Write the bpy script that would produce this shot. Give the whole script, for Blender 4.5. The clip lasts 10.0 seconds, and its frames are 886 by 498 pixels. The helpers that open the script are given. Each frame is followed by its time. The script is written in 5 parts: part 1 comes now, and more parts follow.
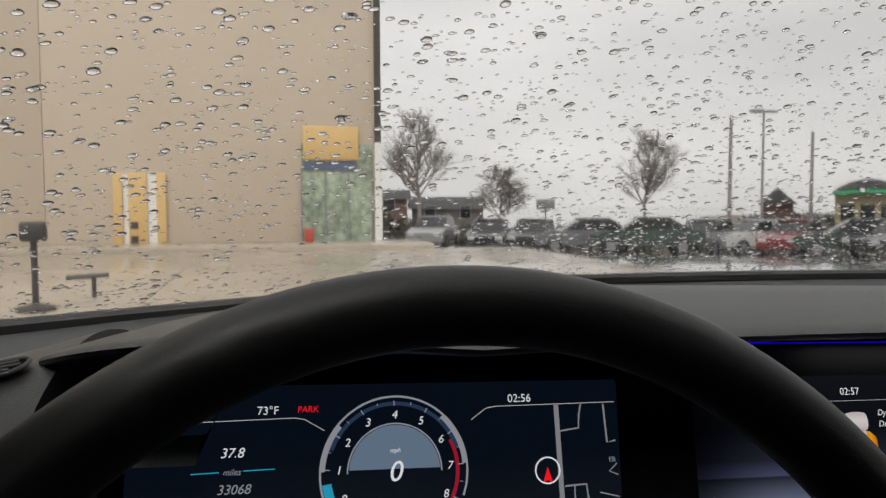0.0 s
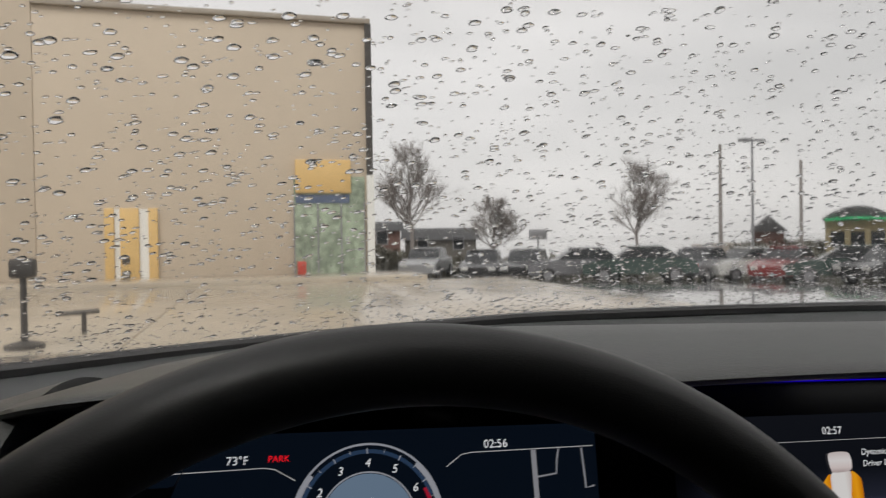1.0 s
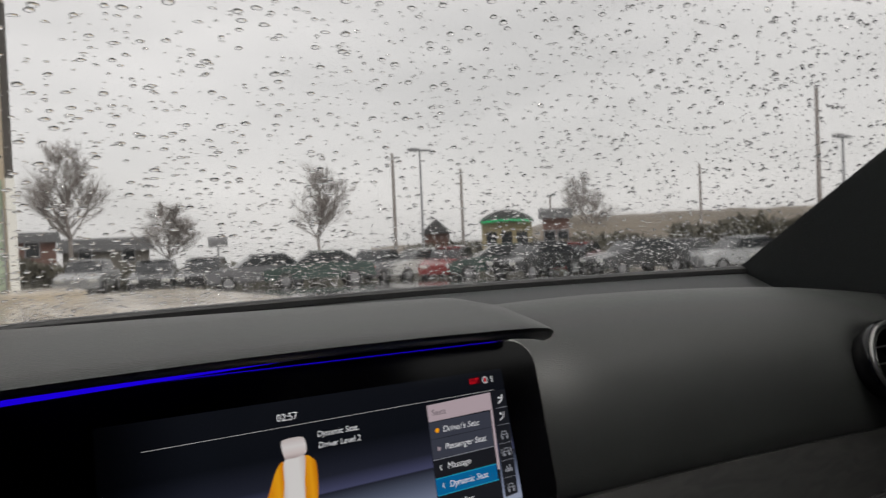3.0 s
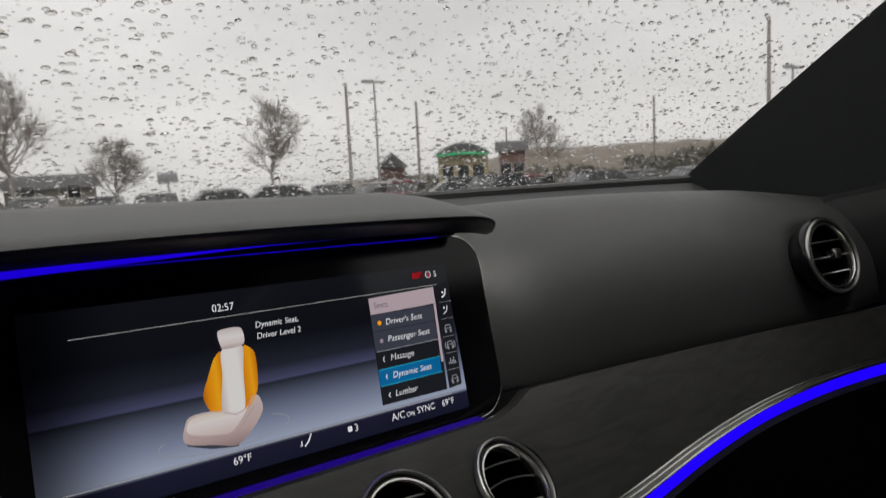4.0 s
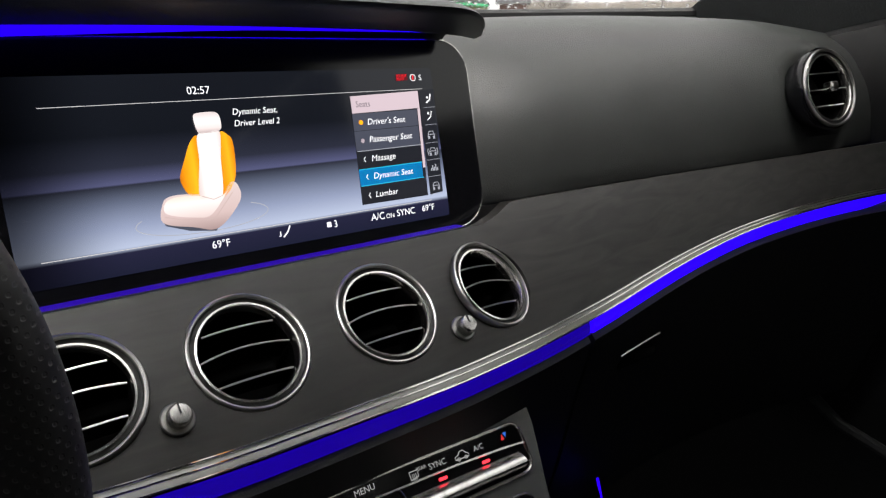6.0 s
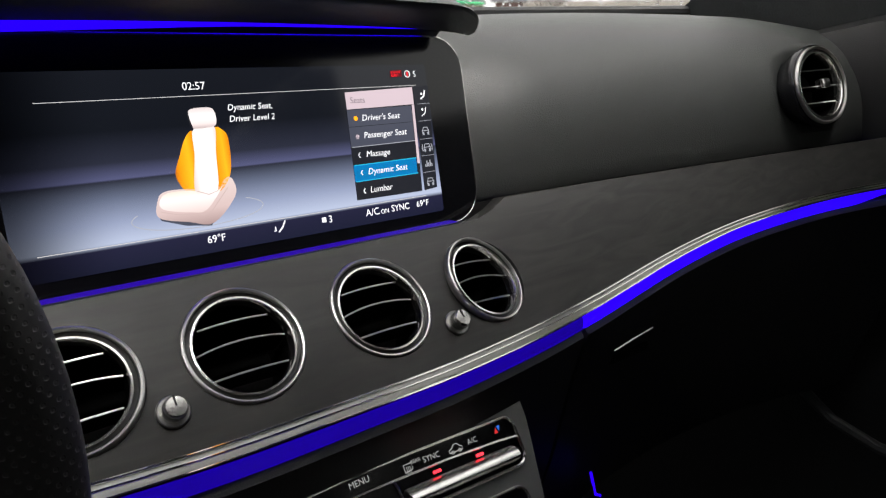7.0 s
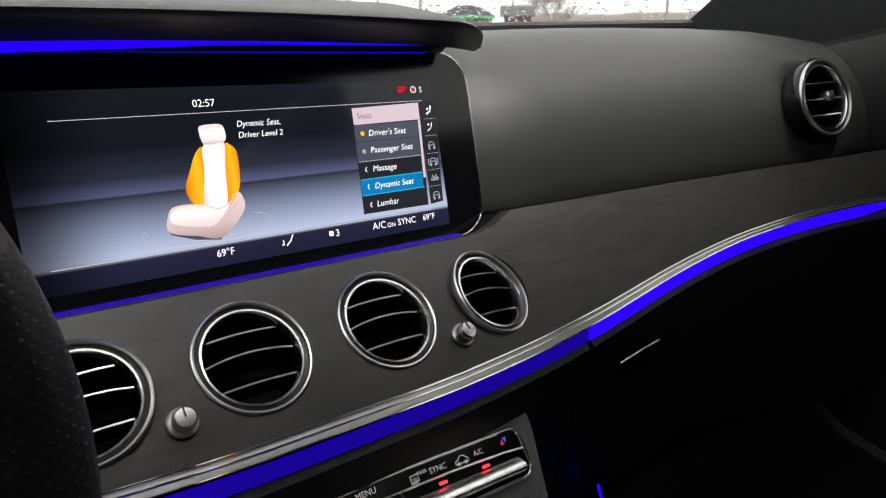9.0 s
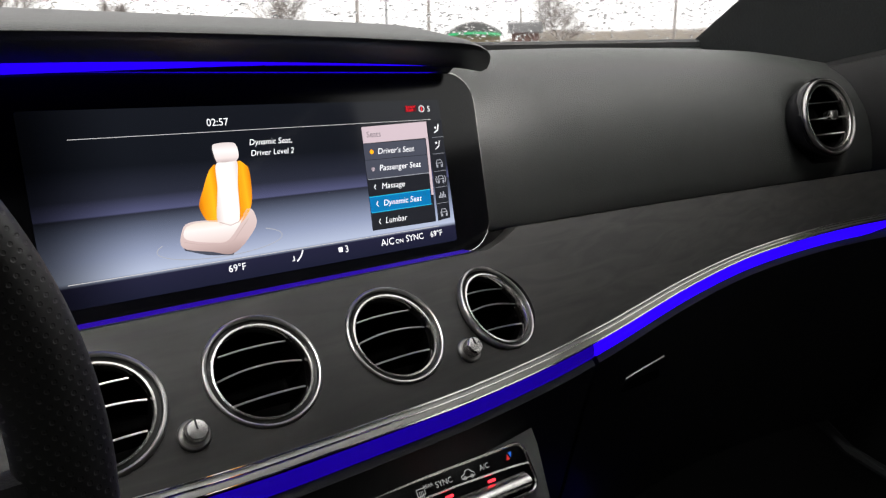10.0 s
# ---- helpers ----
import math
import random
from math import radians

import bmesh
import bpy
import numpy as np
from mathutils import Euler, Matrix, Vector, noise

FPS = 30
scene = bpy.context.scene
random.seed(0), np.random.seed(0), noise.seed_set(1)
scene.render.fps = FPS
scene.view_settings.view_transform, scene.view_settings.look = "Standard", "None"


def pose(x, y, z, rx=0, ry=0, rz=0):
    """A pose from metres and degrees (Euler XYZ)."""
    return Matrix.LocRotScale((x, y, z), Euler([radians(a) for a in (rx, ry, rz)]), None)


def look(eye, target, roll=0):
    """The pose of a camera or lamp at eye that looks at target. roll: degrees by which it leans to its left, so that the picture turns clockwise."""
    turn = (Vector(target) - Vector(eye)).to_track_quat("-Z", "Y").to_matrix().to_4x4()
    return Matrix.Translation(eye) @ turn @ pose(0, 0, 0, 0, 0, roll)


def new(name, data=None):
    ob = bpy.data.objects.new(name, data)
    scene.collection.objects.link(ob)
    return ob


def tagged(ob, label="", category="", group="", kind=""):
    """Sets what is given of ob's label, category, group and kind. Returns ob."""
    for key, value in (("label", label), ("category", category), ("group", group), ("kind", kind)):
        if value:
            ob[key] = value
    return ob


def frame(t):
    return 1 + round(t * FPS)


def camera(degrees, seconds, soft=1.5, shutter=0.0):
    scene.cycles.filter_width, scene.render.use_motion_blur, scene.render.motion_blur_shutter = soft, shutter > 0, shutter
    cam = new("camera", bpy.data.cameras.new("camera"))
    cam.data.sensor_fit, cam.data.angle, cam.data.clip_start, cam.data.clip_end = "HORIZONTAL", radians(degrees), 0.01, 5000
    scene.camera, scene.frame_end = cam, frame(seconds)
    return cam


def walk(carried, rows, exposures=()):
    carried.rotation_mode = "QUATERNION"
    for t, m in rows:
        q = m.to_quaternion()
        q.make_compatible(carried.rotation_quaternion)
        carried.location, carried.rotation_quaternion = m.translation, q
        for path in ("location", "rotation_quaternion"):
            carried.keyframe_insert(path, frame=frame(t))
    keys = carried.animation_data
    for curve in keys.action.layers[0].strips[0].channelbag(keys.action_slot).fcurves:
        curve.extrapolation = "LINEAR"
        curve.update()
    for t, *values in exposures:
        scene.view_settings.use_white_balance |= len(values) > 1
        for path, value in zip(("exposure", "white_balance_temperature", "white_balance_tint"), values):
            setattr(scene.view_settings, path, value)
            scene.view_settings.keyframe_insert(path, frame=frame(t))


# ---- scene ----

cam = camera(63.8, 10.0, soft=1.25, shutter=0.3)

# The car's own frame: x to the passenger's side, y ahead, z along the screen's face,
# origin on the centre display; the car stands a little nose-up and leaning on the lot.
CABIN = pose(0, 0, 1.02, 0, 1.7, 0)
CAR = CABIN @ pose(0, 0, 0, -13.5, 0, 0)
ROWS = [
    (0.0, -0.3825, -0.4246, 0.0138, 100.188, 0.944, -10.296),
    (0.5, -0.3905, -0.4229, 0.0153, 101.517, 1.244, -9.382),
    (1.0, -0.3699, -0.4240, 0.0212, 102.679, 1.724, -10.686),
    (1.5, -0.3386, -0.4219, 0.0234, 102.888, 3.052, -14.914),
    (2.0, -0.3023, -0.4281, 0.0194, 102.848, 4.856, -21.276),
    (2.5, -0.2610, -0.4336, 0.0067, 102.226, 6.302, -28.552),
    (3.0, -0.2174, -0.4454, 0.0038, 100.914, 8.815, -34.802),
    (3.2, -0.2093, -0.4474, -0.0052, 100.176, 10.064, -36.333),
    (4.3, -0.2033, -0.4351, -0.0366, 92.460, 9.163, -38.396),
    (4.5, -0.2034, -0.4344, -0.0465, 90.619, 8.536, -38.290),
    (5.0, -0.2040, -0.4328, -0.0631, 86.056, 7.438, -38.008),
    (5.5, -0.1997, -0.4328, -0.0663, 84.130, 7.424, -38.372),
    (7.0, -0.2016, -0.4380, -0.0693, 83.431, 7.612, -39.171),
    (7.5, -0.2023, -0.4393, -0.0695, 83.832, 7.724, -38.784),
    (8.0, -0.2018, -0.4400, -0.0706, 83.939, 7.808, -38.545),
    (8.5, -0.2024, -0.4418, -0.0703, 84.171, 7.848, -38.496),
    (9.0, -0.2030, -0.4443, -0.0692, 84.590, 7.900, -38.404),
    (9.5, -0.2061, -0.4474, -0.0674, 85.348, 7.895, -38.149),
    (10.0, -0.2080, -0.4509, -0.0676, 85.890, 7.687, -37.807),
]
walk(cam, [(t, CAR @ pose(*row)) for t, *row in ROWS],
     exposures=[(0.0, 0.1), (2.5, 0.05), (3.2, 0.05), (4.5, 0.28), (5.5, 1.15), (8.0, 1.22), (10.0, 1.1)])

# ---------------------------------------------------------------- light
world = bpy.data.worlds.new("overcast_sky")
scene.world = world
world.use_nodes = True
wn, wl = world.node_tree.nodes, world.node_tree.links
sky = wn.new("ShaderNodeTexSky")
sky.sky_type, sky.sun_disc = "NISHITA", False
sky.sun_elevation, sky.sun_rotation = radians(38), radians(200)
sky.dust_density = 4.0
wcoord = wn.new("ShaderNodeTexCoord")
cloud = wn.new("ShaderNodeTexNoise")
cloud.inputs["Scale"].default_value, cloud.inputs["Detail"].default_value = 2.2, 6
wmap = wn.new("ShaderNodeMapping")
wmap.inputs["Scale"].default_value = (1, 1, 3.5)
wl.new(wcoord.outputs["Generated"], wmap.inputs["Vector"])
wl.new(wmap.outputs["Vector"], cloud.inputs["Vector"])
cramp = wn.new("ShaderNodeValToRGB")
cramp.color_ramp.elements[0].position, cramp.color_ramp.elements[0].color = 0.30, (4.7, 4.6, 4.5, 1)
cramp.color_ramp.elements[1].position, cramp.color_ramp.elements[1].color = 0.75, (6.6, 6.4, 6.25, 1)
wl.new(cloud.outputs["Fac"], cramp.inputs["Fac"])
wmix = wn.new("ShaderNodeMixRGB")
wmix.inputs["Fac"].default_value = 0.96
wl.new(sky.outputs["Color"], wmix.inputs["Color1"])
wl.new(cramp.outputs["Color"], wmix.inputs["Color2"])
wl.new(wmix.outputs["Color"], wn["Background"].inputs["Color"])
wn["Background"].inputs["Strength"].default_value = 0.13
sun = new("sun", bpy.data.lights.new("sun", "SUN"))
sun.data.energy, sun.data.angle, sun.data.color = 1.6, radians(25), (1.0, 0.97, 0.92)
sun.matrix_world = look((0, 0, 30), (8, 20, 0))

# ---------------------------------------------------------------- materials


def mat(name, base, rough=0.5, metal=0.0, scale=40.0, vary=0.15, bump=0.0, bump_scale=None, spec=0.5, coat=0.0):
    m = bpy.data.materials.new(name)
    m.use_nodes = True
    n, l = m.node_tree.nodes, m.node_tree.links
    b = n["Principled BSDF"]
    b.inputs["Metallic"].default_value = metal
    b.inputs["Specular IOR Level"].default_value = spec
    b.inputs["Coat Weight"].default_value = coat
    co = n.new("ShaderNodeTexCoord")
    fine, broad = n.new("ShaderNodeTexNoise"), n.new("ShaderNodeTexNoise")
    fine.inputs["Scale"].default_value, fine.inputs["Detail"].default_value = scale, 5
    broad.inputs["Scale"].default_value, broad.inputs["Detail"].default_value = scale * 0.12, 3
    add = n.new("ShaderNodeMath")
    l.new(co.outputs["Object"], fine.inputs["Vector"])
    l.new(co.outputs["Object"], broad.inputs["Vector"])
    l.new(fine.outputs["Fac"], add.inputs[0])
    l.new(broad.outputs["Fac"], add.inputs[1])
    ramp = n.new("ShaderNodeValToRGB")
    ramp.color_ramp.elements[0].position, ramp.color_ramp.elements[1].position = 0.3, 0.7
    lo, hi = [c * (1 - vary) for c in base], [min(1, c * (1 + vary)) for c in base]
    ramp.color_ramp.elements[0].color, ramp.color_ramp.elements[1].color = (*lo, 1), (*hi, 1)
    half = n.new("ShaderNodeMath")
    half.operation = "MULTIPLY"
    half.inputs[1].default_value = 0.5
    l.new(add.outputs[0], half.inputs[0])
    l.new(half.outputs[0], ramp.inputs["Fac"])
    l.new(ramp.outputs["Color"], b.inputs["Base Color"])
    rr = n.new("ShaderNodeMapRange")
    rr.inputs["To Min"].default_value, rr.inputs["To Max"].default_value = max(0.02, rough * (1 - vary)), min(1, rough * (1 + vary))
    l.new(half.outputs[0], rr.inputs["Value"])
    l.new(rr.outputs[0], b.inputs["Roughness"])
    if bump:
        bn, bt = n.new("ShaderNodeBump"), n.new("ShaderNodeTexVoronoi" if bump_scale else "ShaderNodeTexNoise")
        bt.inputs["Scale"].default_value = bump_scale or scale * 3
        l.new(co.outputs["Object"], bt.inputs["Vector"])
        l.new(bt.outputs[0], bn.inputs["Height"])
        bn.inputs["Strength"].default_value, bn.inputs["Distance"].default_value = bump, 0.0006 if bump_scale else 0.002
        l.new(bn.outputs["Normal"], b.inputs["Normal"])
    return m


def glow(name, colour, strength=1.0):
    m = bpy.data.materials.new(name)
    m.use_nodes = True
    n, l = m.node_tree.nodes, m.node_tree.links
    b = n["Principled BSDF"]
    b.inputs["Base Color"].default_value = (0.01, 0.01, 0.01, 1)
    b.inputs["Roughness"].default_value = 0.12
    b.inputs["Specular IOR Level"].default_value = 0.15
    b.inputs["Emission Color"].default_value = (*colour, 1)
    b.inputs["Emission Strength"].default_value = strength
    return m


def glass_pane(name, gloss=0.03, tint=0.94):
    m = bpy.data.materials.new(name)
    m.use_nodes = True
    n, l = m.node_tree.nodes, m.node_tree.links
    n.remove(n["Principled BSDF"])
    tr, gl, mx = n.new("ShaderNodeBsdfTransparent"), n.new("ShaderNodeBsdfGlossy"), n.new("ShaderNodeMixShader")
    tr.inputs["Color"].default_value = (tint * 0.98, tint, tint * 0.99, 1)
    gl.inputs["Roughness"].default_value = 0.03
    mx.inputs["Fac"].default_value = gloss
    l.new(tr.outputs[0], mx.inputs[1])
    l.new(gl.outputs[0], mx.inputs[2])
    l.new(mx.outputs[0], n["Material Output"].inputs["Surface"])
    return m


def clear(name, ior, rough=0.0):
    m = bpy.data.materials.new(name)
    m.use_nodes = True
    n, l = m.node_tree.nodes, m.node_tree.links
    n.remove(n["Principled BSDF"])
    g = n.new("ShaderNodeBsdfGlass")
    g.inputs["IOR"].default_value, g.inputs["Roughness"].default_value = ior, rough
    l.new(g.outputs[0], n["Material Output"].inputs["Surface"])
    return m


def wet_glass(name):
    """Glass under a film of water: clear, with a slight even blur."""
    return clear(name, 1.2, 0.032)


def perforated(name):
    """Black leather with rows of fine punched holes."""
    m = mat(name, (0.014, 0.0135, 0.0135), 0.47, scale=45, vary=0.12)
    n, l = m.node_tree.nodes, m.node_tree.links
    co, sp = n.new("ShaderNodeTexCoord"), n.new("ShaderNodeSeparateXYZ")
    l.new(co.outputs["Object"], sp.inputs["Vector"])
    waves = []
    for axis in ("X", "Z"):
        k, w = n.new("ShaderNodeMath"), n.new("ShaderNodeMath")
        k.operation, w.operation = "MULTIPLY", "SINE"
        k.inputs[1].default_value = math.pi / 0.0021
        l.new(sp.outputs[axis], k.inputs[0])
        l.new(k.outputs[0], w.inputs[0])
        waves.append(w)
    both = n.new("ShaderNodeMath")
    both.operation = "MULTIPLY"
    l.new(waves[0].outputs[0], both.inputs[0])
    l.new(waves[1].outputs[0], both.inputs[1])
    rp = n.new("ShaderNodeMapRange")
    rp.inputs["From Min"].default_value, rp.inputs["From Max"].default_value = 0.80, 0.45
    l.new(both.outputs[0], rp.inputs["Value"])
    bn = n.new("ShaderNodeBump")
    bn.inputs["Strength"].default_value, bn.inputs["Distance"].default_value = 0.5, 0.0004
    l.new(rp.outputs[0], bn.inputs["Height"])
    l.new(bn.outputs["Normal"], n["Principled BSDF"].inputs["Normal"])
    return m


def ash_wood(name):
    """Open-pore black ash: long stretched grain with a fine relief."""
    m = mat(name, (0.022, 0.021, 0.020), 0.42, scale=30, vary=0.2)
    n, l = m.node_tree.nodes, m.node_tree.links
    co, mp = n.new("ShaderNodeTexCoord"), n.new("ShaderNodeMapping")
    mp.inputs["Scale"].default_value = (2.2, 16, 16)
    wv = n.new("ShaderNodeTexNoise")
    wv.inputs["Scale"].default_value, wv.inputs["Detail"].default_value, wv.inputs["Distortion"].default_value = 5, 8, 1.4
    l.new(co.outputs["Object"], mp.inputs["Vector"])
    l.new(mp.outputs["Vector"], wv.inputs["Vector"])
    rp = n.new("ShaderNodeValToRGB")
    e = rp.color_ramp.elements
    e[0].position, e[0].color = 0.36, (0.014, 0.014, 0.0135, 1)
    e[1].position, e[1].color = 0.66, (0.030, 0.029, 0.027, 1)
    l.new(wv.outputs["Fac"], rp.inputs["Fac"])
    b = n["Principled BSDF"]
    l.new(rp.outputs["Color"], b.inputs["Base Color"])
    bn = n.new("ShaderNodeBump")
    bn.inputs["Strength"].default_value, bn.inputs["Distance"].default_value = 0.25, 0.0006
    l.new(wv.outputs["Fac"], bn.inputs["Height"])
    l.new(bn.outputs["Normal"], b.inputs["Normal"])
    return m


def display_picture(name):
    """The lit picture behind the display's glass: a dark sky over a pale floor."""
    m = bpy.data.materials.new(name)
    m.use_nodes = True
    n, l = m.node_tree.nodes, m.node_tree.links
    b = n["Principled BSDF"]
    b.inputs["Base Color"].default_value = (0.002, 0.002, 0.003, 1)
    b.inputs["Roughness"].default_value = 0.08
    b.inputs["Specular IOR Level"].default_value = 0.3
    co, sp = n.new("ShaderNodeTexCoord"), n.new("ShaderNodeSeparateXYZ")
    l.new(co.outputs["Object"], sp.inputs["Vector"])
    up = n.new("ShaderNodeMapRange")
    up.inputs["From Min"].default_value, up.inputs["From Max"].default_value = -0.003, 0.1105
    l.new(sp.outputs["Z"], up.inputs["Value"])
    rp = n.new("ShaderNodeValToRGB")
    e = rp.color_ramp.elements
    e[0].position, e[0].color = 0.0, (0.008, 0.009, 0.022, 1)
    e[1].position, e[1].color = 1.0, (0.006, 0.007, 0.010, 1)
    for p, c in ((0.11, (0.012, 0.012, 0.030)), (0.135, (0.32, 0.36, 0.47)), (0.24, (0.20, 0.23, 0.33)), (0.36, (0.085, 0.10, 0.15)), (0.448, (0.016, 0.018, 0.028)),
                 (0.456, (0.060, 0.064, 0.13)), (0.54, (0.016, 0.018, 0.030)), (0.70, (0.005, 0.006, 0.009))):
        k = e.new(p)
        k.color = (*c, 1)
    l.new(up.outputs[0], rp.inputs["Fac"])
    side = n.new("ShaderNodeMapRange")
    side.interpolation_type = "SMOOTHSTEP"
    side.inputs["From Min"].default_value, side.inputs["From Max"].default_value = -0.150, -0.085
    side.inputs["To Min"].default_value = 0.12
    l.new(sp.outputs["X"], side.inputs["Value"])
    mul = n.new("ShaderNodeMixRGB")
    mul.blend_type = "MULTIPLY"
    mul.inputs["Fac"].default_value = 1
    l.new(rp.outputs["Color"], mul.inputs["Color1"])
    l.new(side.outputs[0], mul.inputs["Color2"])
    l.new(mul.outputs["Color"], b.inputs["Emission Color"])
    b.inputs["Emission Strength"].default_value = 0.75
    return m


def shaded(name, axis, lo, hi, stops, strength):
    """A lit part of the display's seat picture, shaded across it like a rounded form."""
    m = glow(name, stops[0][1], strength)
    n, l = m.node_tree.nodes, m.node_tree.links
    co, sp, mr, rp = n.new("ShaderNodeTexCoord"), n.new("ShaderNodeSeparateXYZ"), n.new("ShaderNodeMapRange"), n.new("ShaderNodeValToRGB")
    l.new(co.outputs["Object"], sp.inputs["Vector"])
    mr.inputs["From Min"].default_value, mr.inputs["From Max"].default_value = lo, hi
    l.new(sp.outputs[axis], mr.inputs["Value"])
    l.new(mr.outputs[0], rp.inputs["Fac"])
    e = rp.color_ramp.elements
    e[0].position, e[0].color = stops[0][0], (*stops[0][1], 1)
    e[1].position, e[1].color = stops[-1][0], (*stops[-1][1], 1)
    for p, c in stops[1:-1]:
        k = e.new(p)
        k.color = (*c, 1)
    l.new(rp.outputs["Color"], n["Principled BSDF"].inputs["Emission Color"])
    return m


SOFT = mat("dash_leather", (0.034, 0.036, 0.035), 0.46, scale=60, vary=0.08, bump=0.35, bump_scale=900)
COWL = mat("cowl_plastic", (0.040, 0.042, 0.044), 0.6, scale=80, vary=0.1, bump=0.3, bump_scale=1200)
BLACK = mat("black_plastic", (0.012, 0.012, 0.013), 0.55, scale=50, vary=0.15, bump=0.2, bump_scale=1000)
LOWER = mat("lower_dash", (0.017, 0.017, 0.018), 0.55, scale=60, vary=0.1, bump=0.2, bump_scale=900)
LEATHER = perforated("wheel_leather")
HIDE = mat("smooth_leather", (0.010, 0.0103, 0.0106), 0.46, scale=70, vary=0.1, bump=0.08, bump_scale=1800)
GLOSS = mat("gloss_black", (0.004, 0.004, 0.005), 0.14, scale=20, vary=0.2, spec=0.4)
PILLAR = mat("pillar_cloth", (0.030, 0.034, 0.036), 0.85, scale=120, vary=0.12, bump=0.3)
# near-zero black: the shade of ducts and footwell is put into the colour
WELL = mat("deep_shade_black", (0.002, 0.002, 0.002), 0.9, scale=60, vary=0.1, spec=0.05)
CHROME = mat("satin_chrome", (0.80, 0.79, 0.76), 0.26, metal=1.0, scale=30, vary=0.08)
BRIGHT = mat("polished_chrome", (0.80, 0.79, 0.77), 0.10, metal=1.0, scale=30, vary=0.08)
RINGM = mat("ring_metal", (0.56, 0.555, 0.54), 0.30, metal=1.0, scale=30, vary=0.1)
EDGE = mat("blade_edge_metal", (0.50, 0.49, 0.47), 0.30, metal=1.0, scale=30, vary=0.1)
SATIN = mat("satin_metal", (0.30, 0.30, 0.29), 0.36, metal=1.0, scale=30, vary=0.1)
COLLAR = mat("collar_satin", (0.014, 0.014, 0.014), 0.35, metal=0.1, scale=30, vary=0.1)
# grey base carries the side window's reflection in a dark gloss panel
CARD = mat("console_reflection_grey", (0.125, 0.130, 0.127), 0.36, scale=60, vary=0.06)
WOOD = ash_wood("black_ash")
CLOTH = mat("headliner_cloth", (0.035, 0.035, 0.036), 0.9, scale=90, vary=0.1, bump=0.3)
# tint of the unseen passenger window, set for the light it lets in
TINTED = glass_pane("tinted_glass", tint=0.75)
# dark tint stands in for the shade of a driver's body
DRIVER_SHADE = glass_pane("driver_shade_glass", tint=0.16)
FILM = wet_glass("wet_windscreen")
WATER = clear("rain_water", 1.33)
PICTURE = display_picture("display_picture")
BLUE = glow("ambient_blue", (0.0075, 0.0, 0.55), 1.6)
BLUEB = glow("brow_blue", (0.0065, 0.0, 0.42), 1.4)
# same strip as ambient_blue; its dimmer look at this angle is set as strength
BLUED = glow("dimmed_blue", (0.009, 0.0, 0.30), 0.42)
BLUES = glow("sill_blue", (0.030, 0.0, 0.50), 0.30)
WHITE = glow("screen_white", (0.80, 0.80, 0.82), 0.75)
PALE = glow("screen_grey", (0.42, 0.43, 0.48), 0.5)
LINE = glow("screen_line", (0.62, 0.60, 0.60), 0.5)
RED = glow("screen_red", (0.9, 0.01, 0.02), 0.8)
DEEPRED = glow("screen_deep_red", (0.10, 0.0, 0.005), 0.55)
ORANGE = glow("screen_orange", (0.95, 0.36, 0.005), 0.7)
SEATD = glow("seat_shade", (0.50, 0.38, 0.36), 0.6)
HEADR = shaded("headrest_shade", "Z", 0.0735, 0.0865, ((0.0, (0.46, 0.36, 0.35)), (0.25, (0.86, 0.74, 0.72)), (0.6, (0.95, 0.90, 0.89)), (1.0, (0.74, 0.64, 0.63))), 0.54)
BACKR = shaded("seat_back_shade", "X", -0.0432, -0.0242, ((0.0, (0.72, 0.58, 0.55)), (0.30, (0.98, 0.94, 0.92)), (0.75, (0.98, 0.95, 0.93)), (1.0, (0.80, 0.68, 0.65))), 0.54)
CUSHR = shaded("cushion_shade", "Z", 0.0150, 0.0390, ((0.0, (0.50, 0.38, 0.36)), (0.35, (0.76, 0.61, 0.58)), (0.75, (0.94, 0.86, 0.84)), (1.0, (0.80, 0.68, 0.54))), 0.54)
CUSHS = shaded("cushion_front", "Z", 0.0150, 0.0400, ((0.0, (0.40, 0.28, 0.27)), (0.4, (0.66, 0.50, 0.48)), (1.0, (0.74, 0.60, 0.58))), 0.52)
BOLST = shaded("bolster_shade", "X", -0.0530, -0.0166, ((0.0, (0.55, 0.15, 0.002)), (0.10, (0.88, 0.30, 0.004)), (0.26, (1.0, 0.44, 0.012)), (0.36, (0.80, 0.27, 0.004)), (0.72, (0.78, 0.25, 0.003)), (0.88, (1.0, 0.42, 0.012)), (1.0, (0.66, 0.20, 0.002))), 0.60)
SEATT = glow("menu_grey", (0.16, 0.13, 0.15), 0.6)
MENUC = glow("menu_head", (0.55, 0.44, 0.48), 0.62)
MENUR = glow("menu_row", (0.055, 0.06, 0.085), 0.6)
MENUD = glow("menu_row_dark", (0.012, 0.013, 0.018), 0.6)
HILITE = glow("menu_blue", (0.0, 0.13, 0.34), 0.7)
CLUST = glow("cluster_black", (0.003, 0.006, 0.012), 0.6)
CYAN = glow("cluster_cyan", (0.02, 0.42, 0.62), 0.6)
NAVY = glow("cluster_navy", (0.026, 0.052, 0.105), 0.6)
STEEL = glow("cluster_steel", (0.14, 0.20, 0.28), 0.7)
MAPC = glow("map_ground", (0.004, 0.010, 0.014), 0.8)
ROADC = glow("map_road", (0.25, 0.25, 0.27), 0.7)
LED = glow("led_red", (1.0, 0.03, 0.05), 1.1)

# ---------------------------------------------------------------- builders


def thing(name, base, label, category, group="", kind="", where=CAR):
    ob = new(name)
    ob.empty_display_size = 0.05
    ob.matrix_world = where @ Matrix.Translation(base)
    ob["base"] = list(base)
    return tagged(ob, label, category, group, kind)


